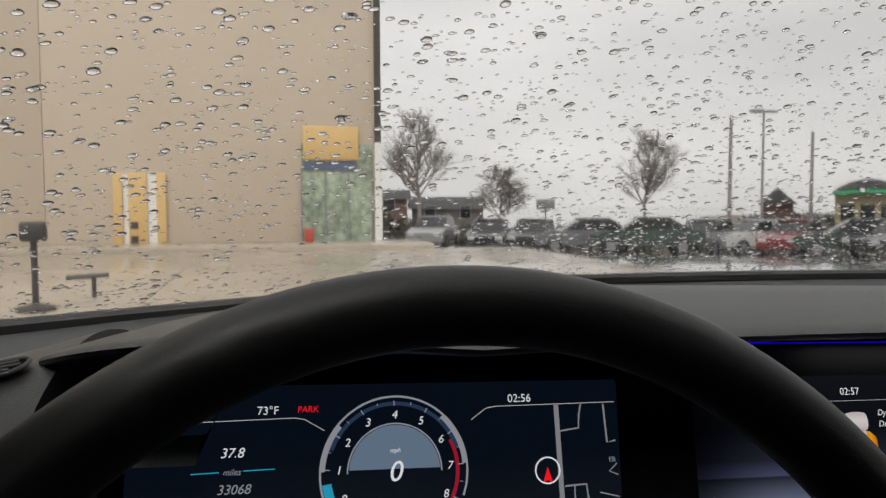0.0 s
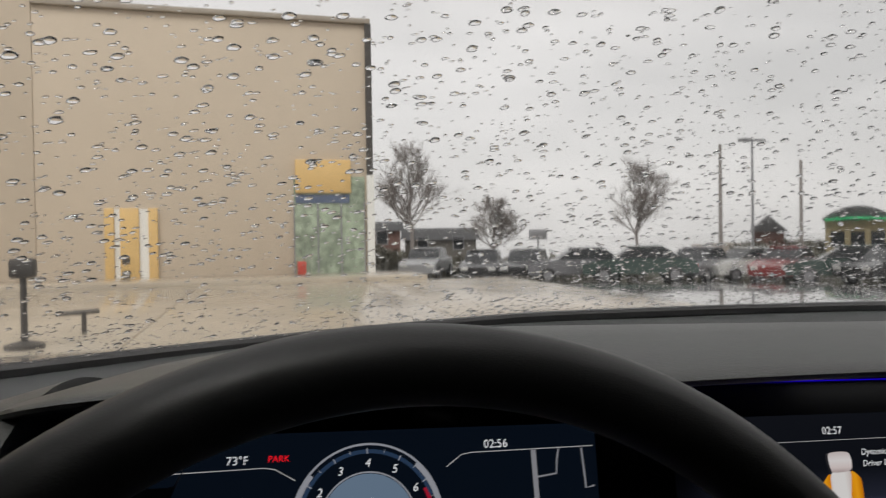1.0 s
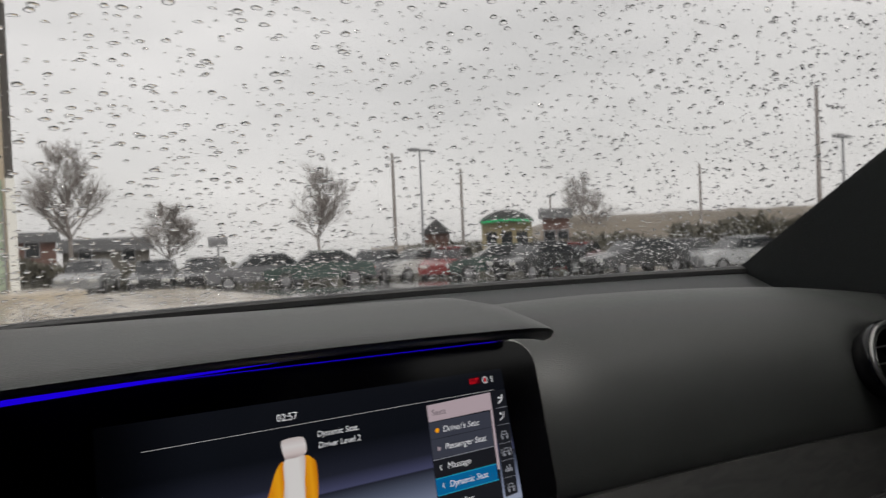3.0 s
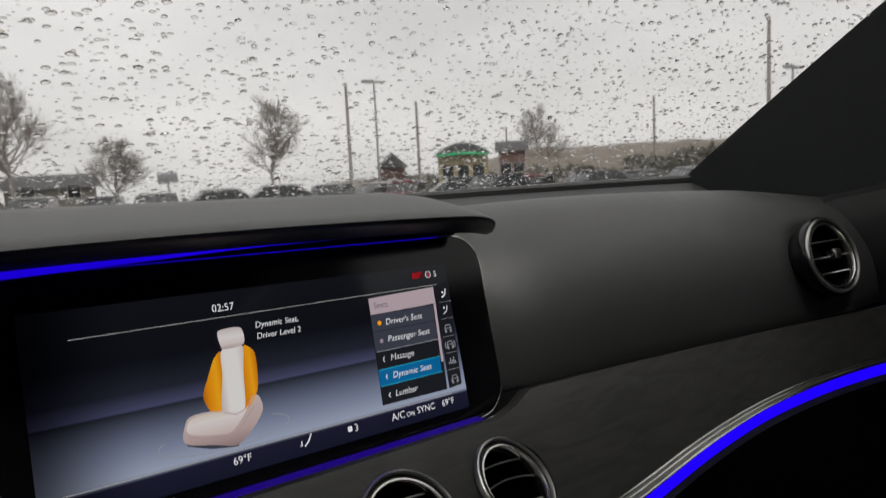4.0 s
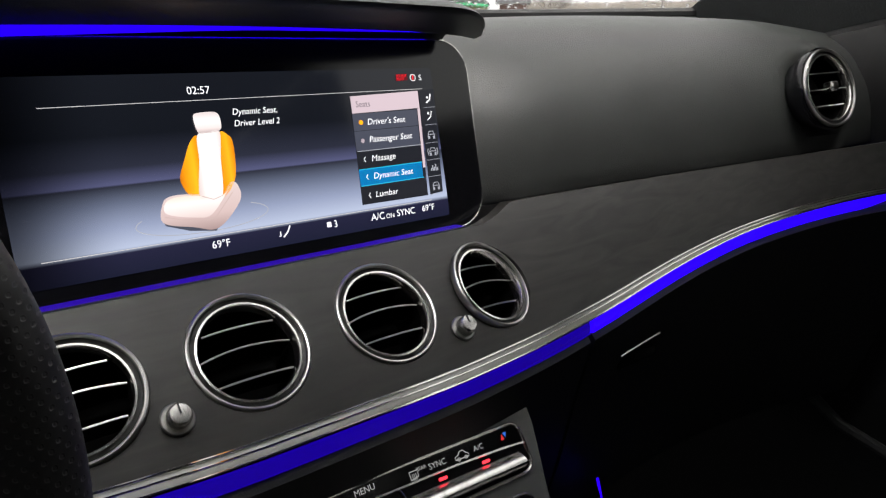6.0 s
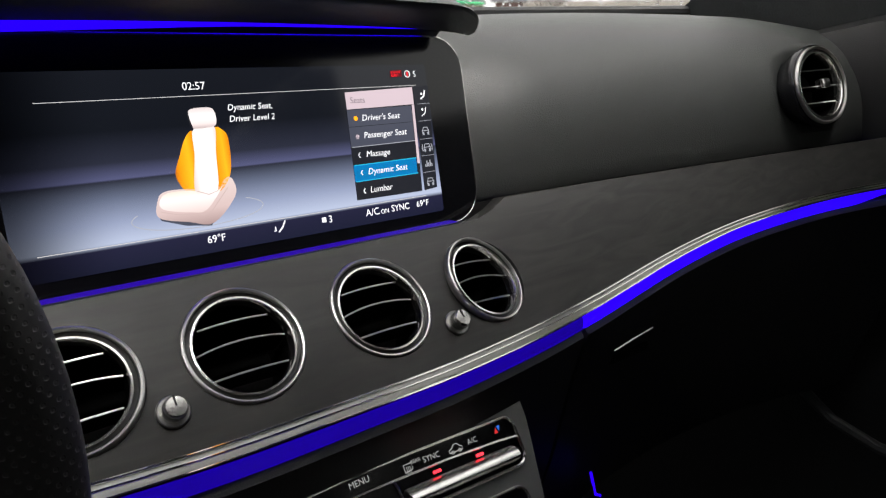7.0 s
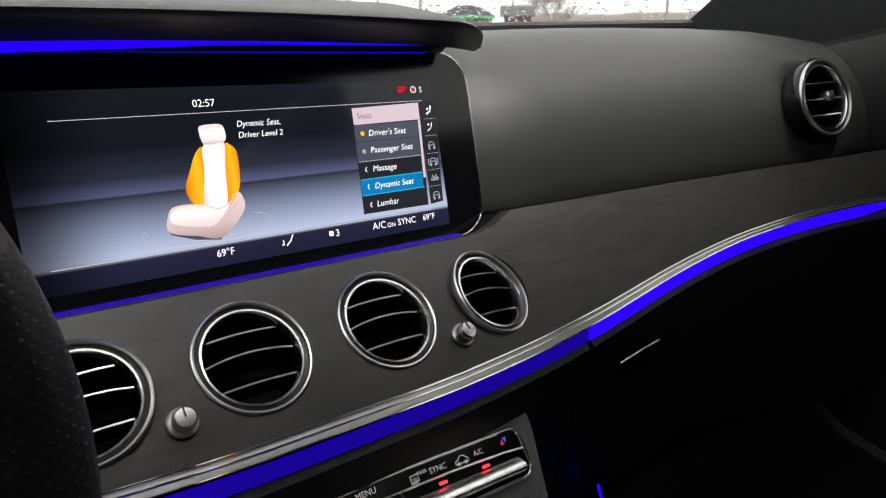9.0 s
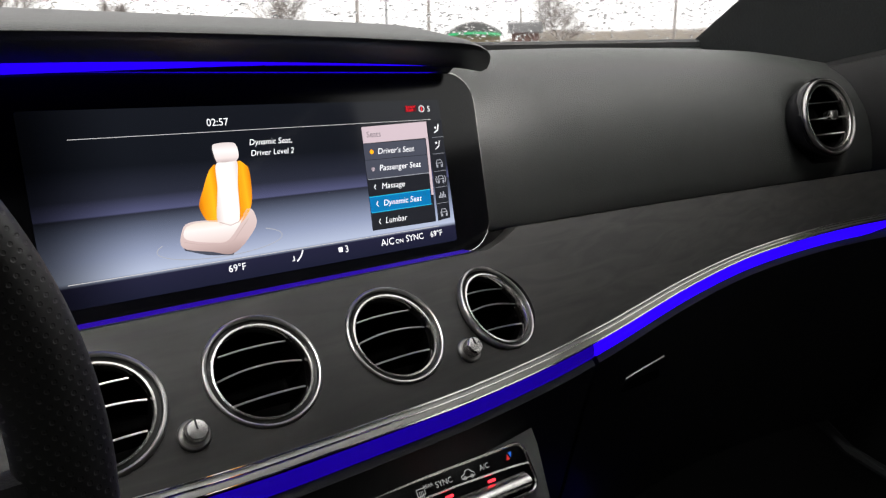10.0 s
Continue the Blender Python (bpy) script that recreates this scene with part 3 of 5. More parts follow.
def build_centre_display(unit):
    d = part("centre_display", prism(rounded(-0.146, 0.150, -0.103, 0.0105, 0.002), 0.0002, FACE @ Matrix.Translation((0, 0, 0.0004))), PICTURE, unit, "lit centre display with a seat menu", smooth=False)
    F = FACE
    flat("line", band([(-0.122, -0.0065), (0.139, -0.0050)], 0.00035), LINE, d, 2, F)
    flat("line", band([(-0.134, -0.0886), (0.134, -0.0892)], 0.0004), LINE, d, 2, F)
    text("02:57", -0.0328, -0.0022, 0.0067, WHITE, d, 2, F, "CENTER")
    text("Dynamic Seat,", -0.0138, -0.0160, 0.0056, WHITE, d, 2, F, shear=0.2, squeeze=0.97)
    text("Driver Level 2", -0.0138, -0.0232, 0.0056, WHITE, d, 2, F, shear=0.2, squeeze=0.97)
    # seat picture
    flat("seat_headrest", curvy([(-0.0380, -0.0245), (-0.0392, -0.0165), (-0.0368, -0.0138), (-0.0258, -0.0136), (-0.0228, -0.0165), (-0.0226, -0.0230), (-0.0258, -0.0256), (-0.0360, -0.0262)]), HEADR, d, 4, F, "pale headrest")
    flat("headrest_posts", [(-0.0362, -0.0250), (-0.0258, -0.0250), (-0.0262, -0.0290), (-0.0368, -0.0290)], SEATD, d, 3, F)
    flat("seat_bolster", curvy([(-0.0385, -0.0275), (-0.0436, -0.0310), (-0.0490, -0.0420), (-0.0530, -0.0515), (-0.0515, -0.0585), (-0.0485, -0.0625), (-0.0425, -0.0628), (-0.0395, -0.0420)]), BOLST, d, 3, F, "orange seat bolster")
    flat("seat_bolster", curvy([(-0.0242, -0.0265), (-0.0190, -0.0282), (-0.0166, -0.0330), (-0.0172, -0.0480), (-0.0196, -0.0570), (-0.0250, -0.0640), (-0.0290, -0.0640), (-0.0265, -0.0420)]), BOLST, d, 3, F, "orange seat bolster")
    flat("seat_back", curvy([(-0.0385, -0.0272), (-0.0310, -0.0258), (-0.0242, -0.0260), (-0.0262, -0.0420), (-0.0286, -0.0640), (-0.0360, -0.0655), (-0.0432, -0.0638), (-0.0398, -0.0420)]), BACKR, d, 4, F, "white seat back")
    flat("seat_cushion", curvy([(-0.0660, -0.0660), (-0.0610, -0.0618), (-0.0480, -0.0618), (-0.0300, -0.0640), (-0.0222, -0.0575), (-0.0178, -0.0600), (-0.0182, -0.0700), (-0.0345, -0.0846), (-0.0500, -0.0818), (-0.0672, -0.0768)]), CUSHS, d, 3, F, "pink-white seat cushion")
    flat("seat_top", curvy([(-0.0650, -0.0665), (-0.0600, -0.0630), (-0.0480, -0.0628), (-0.0300, -0.0652), (-0.0235, -0.0600), (-0.0372, -0.0755), (-0.0480, -0.0762), (-0.0640, -0.0722)]), CUSHR, d, 4, F, "white seat cushion top")
    flat("seat_seam", band([(-0.0660, -0.0735), (-0.0560, -0.0765), (-0.0400, -0.0788), (-0.0350, -0.0772), (-0.0225, -0.0640)], 0.0005), SEATD, d, 5, F)
    flat("seat_seam", band([(-0.0420, -0.0640), (-0.0350, -0.0668), (-0.0290, -0.0650)], 0.0005), SEATD, d, 5, F)
    flat("seat_shadow", [(-0.0670, -0.0760), (-0.0500, -0.0812), (-0.0348, -0.0842), (-0.0360, -0.0862), (-0.0520, -0.0838), (-0.0660, -0.0788)], MENUR, d, 2, F)
    ring = [(-0.0415 + 0.0415 * math.cos(radians(a)), -0.0775 + 0.0085 * math.sin(radians(a))) for a in range(-205, 45, 8)]
    flat("turntable_ring", band(ring, 0.0005), PALE, d, 2, F)
    # menu
    menu = flat("menu", [(0.0742, -0.0080), (0.1345, -0.0062), (0.1312, -0.0852), (0.0718, -0.0848)], MENUD, d, 2, F, "dark list menu")
    flat("menu_head", [(0.0742, -0.0082), (0.1343, -0.0064), (0.1340, -0.0192), (0.0741, -0.0202)], MENUC, d, 3, F, "pale menu heading")
    rows = [(-0.0206, -0.0325), (-0.0329, -0.0466), (-0.0474, -0.0592), (-0.0598, -0.0715), (-0.0719, -0.0845)]
    for k, (a, b) in enumerate(rows):
        flat("menu_item", [(0.0739 - 0.0004 * k, a), (0.1312 - 0.0007 * k, a + 0.0004), (0.1306 - 0.0007 * k, b + 0.0004), (0.0736 - 0.0004 * k, b)], (MENUR, MENUR, MENUD, HILITE, MENUD)[k], d, 3, F, "blue highlighted menu row" if k == 3 else "")
    flat("menu_line", band([(0.0735, -0.0470), (0.1305, -0.0466)], 0.0005), PALE, d, 4, F)
    for z in (-0.0600, -0.0716):
        flat("menu_line", band([(0.0728, z), (0.1290, z + 0.0004)], 0.0006), CYAN, d, 4, F)
    flat("scroll_bar", [(0.1316, -0.0195), (0.1338, -0.0195), (0.1318, -0.0640), (0.1296, -0.0640)], MENUC, d, 4, F)
    text("Seats", 0.0775, -0.0160, 0.0062, SEATT, d, 4, F)
    for word, u, z in (("Driver's Seat", 0.0850, -0.0288), ("Passenger Seat", 0.0846, -0.0412), ("Massage", 0.0843, -0.0548), ("Dynamic Seat", 0.0838, -0.0674), ("Lumbar", 0.0834, -0.0806)):
        text(word, u, z, 0.0062, WHITE, d, 4, F, shear=0.2, squeeze=1.04)
    for z in (-0.0530, -0.0656, -0.0788):
        flat("arrow", band([(0.0794, z + 0.0018), (0.0780, z), (0.0792, z - 0.0018)], 0.0006), WHITE, d, 4, F)
    flat("dot", arc(0.0800, -0.0268, 0.0017, 0, 345, 14), ORANGE, d, 4, F, "orange dot")
    flat("dot", arc(0.0795, -0.0398, 0.0016, 0, 345, 14), MENUC, d, 3, F)
    # column of small signs
    flat("icon_column", [(0.1355, -0.0065), (0.1500, -0.0056), (0.1460, -0.0840), (0.1335, -0.0850)], MENUD, d, 2, F, "dark column of small signs")
    for k, (u, z) in enumerate(((0.1440, -0.0127), (0.1430, -0.0257), (0.1418, -0.0395), (0.1412, -0.0522), (0.1405, -0.0649), (0.1400, -0.0785))):
        if k < 2:
            flat("icon", band([(u + 0.0018, z + 0.0035), (u + 0.0006, z - 0.0008), (u - 0.0030, z - 0.0030)], 0.0011 if k == 0 else 0.0007), WHITE, d, 3, F, "small white seat sign")
            flat("icon", arc(u - 0.0015, z + 0.0010 + 0.001 * k, 0.0009, 0, 330, 10), WHITE, d, 3, F)
        elif k == 4:
            for j, h in enumerate((0.002, 0.0045, 0.003, 0.005, 0.0025)):
                flat("icon", [(u - 0.0034 + 0.0015 * j, z - 0.0025), (u - 0.0025 + 0.0015 * j, z - 0.0025), (u - 0.0025 + 0.0015 * j, z - 0.0025 + h), (u - 0.0034 + 0.0015 * j, z - 0.0025 + h)], PALE, d, 3, F, "small white bar sign")
        else:
            flat("icon", band([(u - 0.0030, z - 0.0025), (u - 0.0030, z - 0.0002), (u - 0.0018, z + 0.0022), (u + 0.0018, z + 0.0022), (u + 0.0030, z - 0.0002), (u + 0.0030, z - 0.0025)], 0.0006), PALE, d, 3, F, "small white car sign")
            flat("icon", band([(u - 0.0028, z - 0.0002), (u + 0.0028, z - 0.0002)], 0.0006), PALE, d, 3, F)
            for w in (-0.0023, 0.0023):
                flat("icon", [(u + w - 0.0008, z - 0.0036), (u + w + 0.0008, z - 0.0036), (u + w + 0.0008, z - 0.0014), (u + w - 0.0008, z - 0.0014)], PALE, d, 3, F)
            if k == 3:
                for w in (-1, 1):
                    flat("icon", band(arc(u, z - 0.0005, 0.0048, 90 - w * 90 - 32, 90 - w * 90 + 32, 6), 0.0006), PALE, d, 3, F)
        flat("icon_line", band([(u - 0.0062, z - 0.0066), (u + 0.0055, z - 0.0064)], 0.0003), PALE, d, 3, F)
    # bottom row
    for word, u in (("69\u00b0F", -0.0346), ("69\u00b0F", 0.1298)):
        text(word, u, -0.0968, 0.0066, WHITE, d, 2, F, "CENTER")
    text("3", 0.0480, -0.0970, 0.0070, WHITE, d, 2, F, "CENTER")
    for a in (0, 90, 180, 270):
        flat("fan_sign", arc(0.0428 + 0.0012 * math.cos(radians(a + 45)), -0.0945 + 0.0012 * math.sin(radians(a + 45)), 0.0010, 0, 330, 8), WHITE, d, 2, F)
    flat("air_sign", band([(0.0135, -0.0905), (0.0112, -0.0945), (0.0080, -0.0975)], 0.0009), WHITE, d, 2, F)
    flat("air_sign", band([(0.0060, -0.0935), (0.0060, -0.0965), (0.0046, -0.0965)], 0.0007), WHITE, d, 2, F)
    text("A/C", 0.0775, -0.0972, 0.0074, WHITE, d, 2, F)
    text("ON", 0.0905, -0.0972, 0.0048, WHITE, d, 2, F)
    text("SYNC", 0.1002, -0.0970, 0.0068, WHITE, d, 2, F)
    flat("warning", [(0.1163, 0.0062), (0.1268, 0.0066), (0.1266, 0.0018), (0.1161, 0.0014)], DEEPRED, d, 2, F, "red warning mark")
    text("SOS NOT", 0.1166, 0.0042, 0.0027, RED, d, 3, F, squeeze=0.80)
    text("READY", 0.1166, 0.0019, 0.0027, RED, d, 3, F, squeeze=0.80)
    flat("compass", band(arc(0.1318, 0.0036, 0.0024, 0, 360, 20), 0.0005), WHITE, d, 2, F)
    flat("compass", band([(0.1318, 0.0020), (0.1318, 0.0052)], 0.0008), RED, d, 2, F)
    text("S", 0.1372, 0.0014, 0.0062, WHITE, d, 2, F)


def build_cluster(unit):
    d = part("instrument_display", prism(rounded(-0.481, -0.1965, -0.103, 0.0105, 0.002), 0.0002, FACE @ Matrix.Translation((0, 0, 0.0004))), CLUST, unit, "dark instrument display with a tachometer", smooth=False)
    F = FACE
    cx, cz = -0.3345, -0.0395
    flat("line", band([(-0.447, -0.0090), (-0.392, -0.0078), (-0.386, -0.0088), (-0.375, -0.0152)], 0.0005), LINE, d, 2, F)
    flat("line", band([(-0.2890, -0.0115), (-0.2800, -0.0050), (-0.2740, -0.0040), (-0.1985, -0.0030)], 0.0005), LINE, d, 2, F)
    text("73\u00b0F", -0.4125, -0.0056, 0.0066, WHITE, d, 2, F)
    text("PARK", -0.3902, -0.0048, 0.0050, RED, d, 2, F, shear=0.1)
    text("37.8", -0.4318, -0.0285, 0.0076, WHITE, d, 2, F, shear=0.25)
    text("miles", -0.4300, -0.0378, 0.0048, PALE, d, 3, F, shear=0.25)
    text("33068", -0.4330, -0.0480, 0.0074, PALE, d, 2, F, shear=0.25)
    flat("line", band([(-0.447, -0.0366), (-0.432, -0.0362)], 0.0006), CYAN, d, 2, F)
    flat("line", band([(-0.419, -0.0358), (-0.402, -0.0354)], 0.0006), CYAN, d, 2, F)
    for a, b in ((-0.3945, -0.3850), (-0.2830, -0.2740)):
        flat("light_column", [(a, -0.0100), (b, -0.0110), (b + 0.001, -0.100), (a + 0.001, -0.100)], NAVY, d, 1, F)
    # tachometer
    tacho = flat("tachometer", arc(cx, cz, 0.0425, 0, 358, 64), CLUST, d, 2, F, "round tachometer with white figures")
    flat("rim_arc", band(arc(cx, cz, 0.0425, -20, 200, 60), 0.0012), PALE, tacho, 3, F)
    for a0, a1 in ((5, 48), (140, 178)):
        flat("rim_light", band(arc(cx, cz, 0.0412, a0, a1, 16), 0.0028), PALE, tacho, 3, F)
    flat("rim_glow", band(arc(cx, cz, 0.0385, 20, 160, 40), 0.0022), NAVY, tacho, 3, F)
    flat("needle", band(arc(cx, cz, 0.0390, 188, 202, 6), 0.0052), CYAN, tacho, 4, F, "cyan needle mark")
    flat("red_zone", band(arc(cx, cz, 0.0368, -40, 28, 20), 0.0022), glow("tach_red", (0.35, 0.01, 0.03), 0.7), tacho, 3, F, "red speed zone")
    flat("dial", arc(cx, cz, 0.0270, 0, 358, 48), CLUST, tacho, 4, F)
    flat("dial_sky", arc(cx, cz, 0.0264, 4, 176, 40), STEEL, tacho, 5, F, "steel blue dial")
    flat("dial_rim", band(arc(cx, cz, 0.0272, 0, 180, 40), 0.0008), PALE, tacho, 5, F)
    for k in range(9):
        a = radians(205 - 28.6 * k)
        text(str(k), cx + 0.0322 * math.cos(a), cz + 0.0322 * math.sin(a) - 0.0022, 0.0066, WHITE, tacho, 4, F, "CENTER", shear=0.2)
        flat("tick", band([(cx + 0.0372 * math.cos(a), cz + 0.0372 * math.sin(a)), (cx + 0.0402 * math.cos(a), cz + 0.0402 * math.sin(a))], 0.0006), PALE, tacho, 4, F)
        b = a - radians(14.3)
        flat("tick", band([(cx + 0.0384 * math.cos(b), cz + 0.0384 * math.sin(b)), (cx + 0.0402 * math.cos(b), cz + 0.0402 * math.sin(b))], 0.0004), PALE, tacho, 4, F)
    text("0", cx, cz - 0.0050, 0.0165, WHITE, tacho, 6, F, "CENTER", shear=0.2)
    text("mph", cx, cz + 0.0110, 0.0036, WHITE, tacho, 6, F, "CENTER", shear=0.2)
    # map
    chart = flat("map", [(-0.2725, -0.0045), (-0.1970, -0.0035), (-0.1970, -0.1000), (-0.2725, -0.1000)], MAPC, d, 1, F, "dark street map")
    for pts, w in (([(-0.2362, -0.0040), (-0.2345, -0.0600), (-0.2340, -0.1000)], 0.0030), ([(-0.2345, -0.0195), (-0.2225, -0.0180), (-0.2218, -0.0100), (-0.2205, -0.0040)], 0.0010),
                   ([(-0.2060, -0.0040), (-0.2045, -0.0270), (-0.1992, -0.0260)], 0.0011), ([(-0.2325, -0.0516), (-0.2190, -0.0508), (-0.2180, -0.0600), (-0.2175, -0.1000)], 0.0011),
                   ([(-0.2265, -0.0512), (-0.2260, -0.1000)], 0.0008), ([(-0.1990, -0.0395), (-0.2040, -0.0440), (-0.1985, -0.0462)], 0.0008), ([(-0.2105, -0.0560), (-0.1985, -0.0590)], 0.0008)):
        flat("map_road", band(pts, w), ROADC, chart, 3, F)
    flat("map_ring", band(arc(-0.2432, -0.0420, 0.0075, 0, 360, 32), 0.0009), WHITE, chart, 5, F)
    flat("map_arrow", [(-0.2432, -0.0400), (-0.2402, -0.0490), (-0.2432, -0.0475), (-0.2462, -0.0490)], RED, chart, 5, F, "red map arrow")
    text("EB", -0.2040, -0.0385, 0.0042, PALE, chart, 3, F)
    text("02:56", -0.2590, -0.0018, 0.0068, WHITE, d, 2, F, "CENTER")


def build_screen_unit():
    unit = thing("display_unit", (0, 0, -0.1), "wide gloss black glass panel holding two displays", "display")
    part("glass", prism(rounded(-0.494, 0.187, -0.113, 0.031, 0.026, 8), 0.012, FACE @ Matrix.Translation((0, 0, -0.012))), GLOSS, unit, "gloss black cover glass")
    edge = [FACE @ Vector((u, v, -0.001)) for u, v in rounded(-0.4948, 0.1878, -0.1138, 0.0318, 0.0265, 10)]
    part("edge", tube(edge, 0.0008, 6, ring=True), CHROME, unit, "thin satin metal edge")
    shelf = [FACE @ Vector((u, v, 0.010)) for u, v in [(-0.30, -0.1150), (0.150, -0.1150), (0.172, -0.1135)]]
    part("sill", tube(shelf, 0.0011, 6), CHROME, unit, "thin chrome sill line")
    loops = [[(x, -0.0005, -0.1115), (x, -0.0125, -0.1135), (x, -0.0125, -0.1150), (x, 0.0, -0.1150)] for x in (-0.30, 0.155)]
    part("sill_light", sweep(loops), BLUES, unit, "thin blue light line")
    build_centre_display(unit)
    build_cluster(unit)


def build_brow():
    brow = thing("display_brow", (-0.17, 0, 0.03), "padded grey leather hood above the displays", "dashboard hood")
    CREST = [(-0.53, 0.028), (-0.48, 0.047), (-0.44, 0.0565), (-0.42, 0.060), (-0.36, 0.068), (-0.25, 0.0755), (0.2, 0.0775)]
    strip = [(-0.50, 0.018), (-0.30, 0.0245), (-0.134, 0.0315), (0.0, 0.0370), (0.15, 0.0375), (0.2, 0.0370)]
    loops = []
    for k in range(91):
        x = -0.516 + 0.691 * k / 90
        right, left = max(0.0, (x - 0.105) / 0.070), max(0.0, (-0.455 - x) / 0.061)
        out = -0.084 + 0.047 * min(1, max(right, left)) ** 2.2
        low = -0.0008 - 0.089 * x * x - 0.002 * right ** 2 + 0.014 * min(1.0, max(0.0, (-0.30 - x) / 0.12))
        su = smooth_table(strip, x) - 0.0325
        prof = [(0.0, 0.0372 + su * 0.6), (-0.003, 0.0382 + su), (-0.0142, 0.0392 + su), (-0.0156, 0.0362 + su), (-0.022, 0.0346 + low), (out * 0.7, 0.0326 + low), (out + 0.008, 0.0322 + low), (out + 0.002, 0.0330 + low), (out, 0.0350 + low), (out + 0.002, 0.0370 + low)]
        lip = 0.0375 + low
        high = max(lip + 0.003, smooth_table(CREST, x))
        high = lip + (high - lip) * (1 - 0.40 * min(1, max(right, 0)) ** 2)
        fill = min(1.0, max(0.0, (-0.38 - x) / 0.06))
        top = [(out + 0.010, 0.10), (out * 0.55, 0.38), (out * 0.15, 0.70), (0.015, 0.90), (0.045, 0.99), (0.075, 1.0), (0.11, 0.65 + 0.30 * fill), (0.13, -0.2 + 0.9 * fill)]
        loops.append([(x, y, z) for y, z in prof] + [(x, y, lip + f * (high - lip)) for y, f in top] + [(x, 0.10, 0.032), (x, 0.02, 0.030)])
    part("hood", sweep(loops), SOFT, brow, "dark grey stitched leather hood")
    loops = []
    for k in range(41):
        x = -0.19 + 0.345 * k / 40
        z = smooth_table(strip, x) + 0.002
        w = 1 if x < 0.135 else max(0.25, 1 - (x - 0.135) / 0.03)
        loops.append([(x, -0.0020, z - 0.0026), (x, -0.0022 - 0.0118 * w, z - 0.0004), (x, -0.0022 - 0.0118 * w, z + 0.0050), (x, -0.0020, z + 0.0040)])
    part("light_strip", sweep(loops), BLUEB, brow, "glowing blue ambient light strip")


# ---------------------------------------------------------------- climate panel
PANEL = basis((0, -0.072, -0.255), (1, 0, 0), (0, 0.4, 1))


def dense(pts, step=0.012):
    """The same outline with points along its long sides."""
    out = []
    for i, p in enumerate(pts):
        q = pts[(i + 1) % len(pts)]
        n = max(1, int(math.hypot(q[0] - p[0], q[1] - p[1]) / step))
        out += [(p[0] + (q[0] - p[0]) * k / n, p[1] + (q[1] - p[1]) * k / n) for k in range(n)]
    return out


def arch(ob):
    """The panel's rows arch down gently to both sides."""
    off, v = base_of(ob), Vector((0, 0.4, 1)).normalized()
    for c in ob.children:
        for w in c.data.vertices:
            w.co += v * (0.0036 - 0.042 * math.sqrt((w.co.x + off.x) ** 2 + 0.0004) + 0.0008)


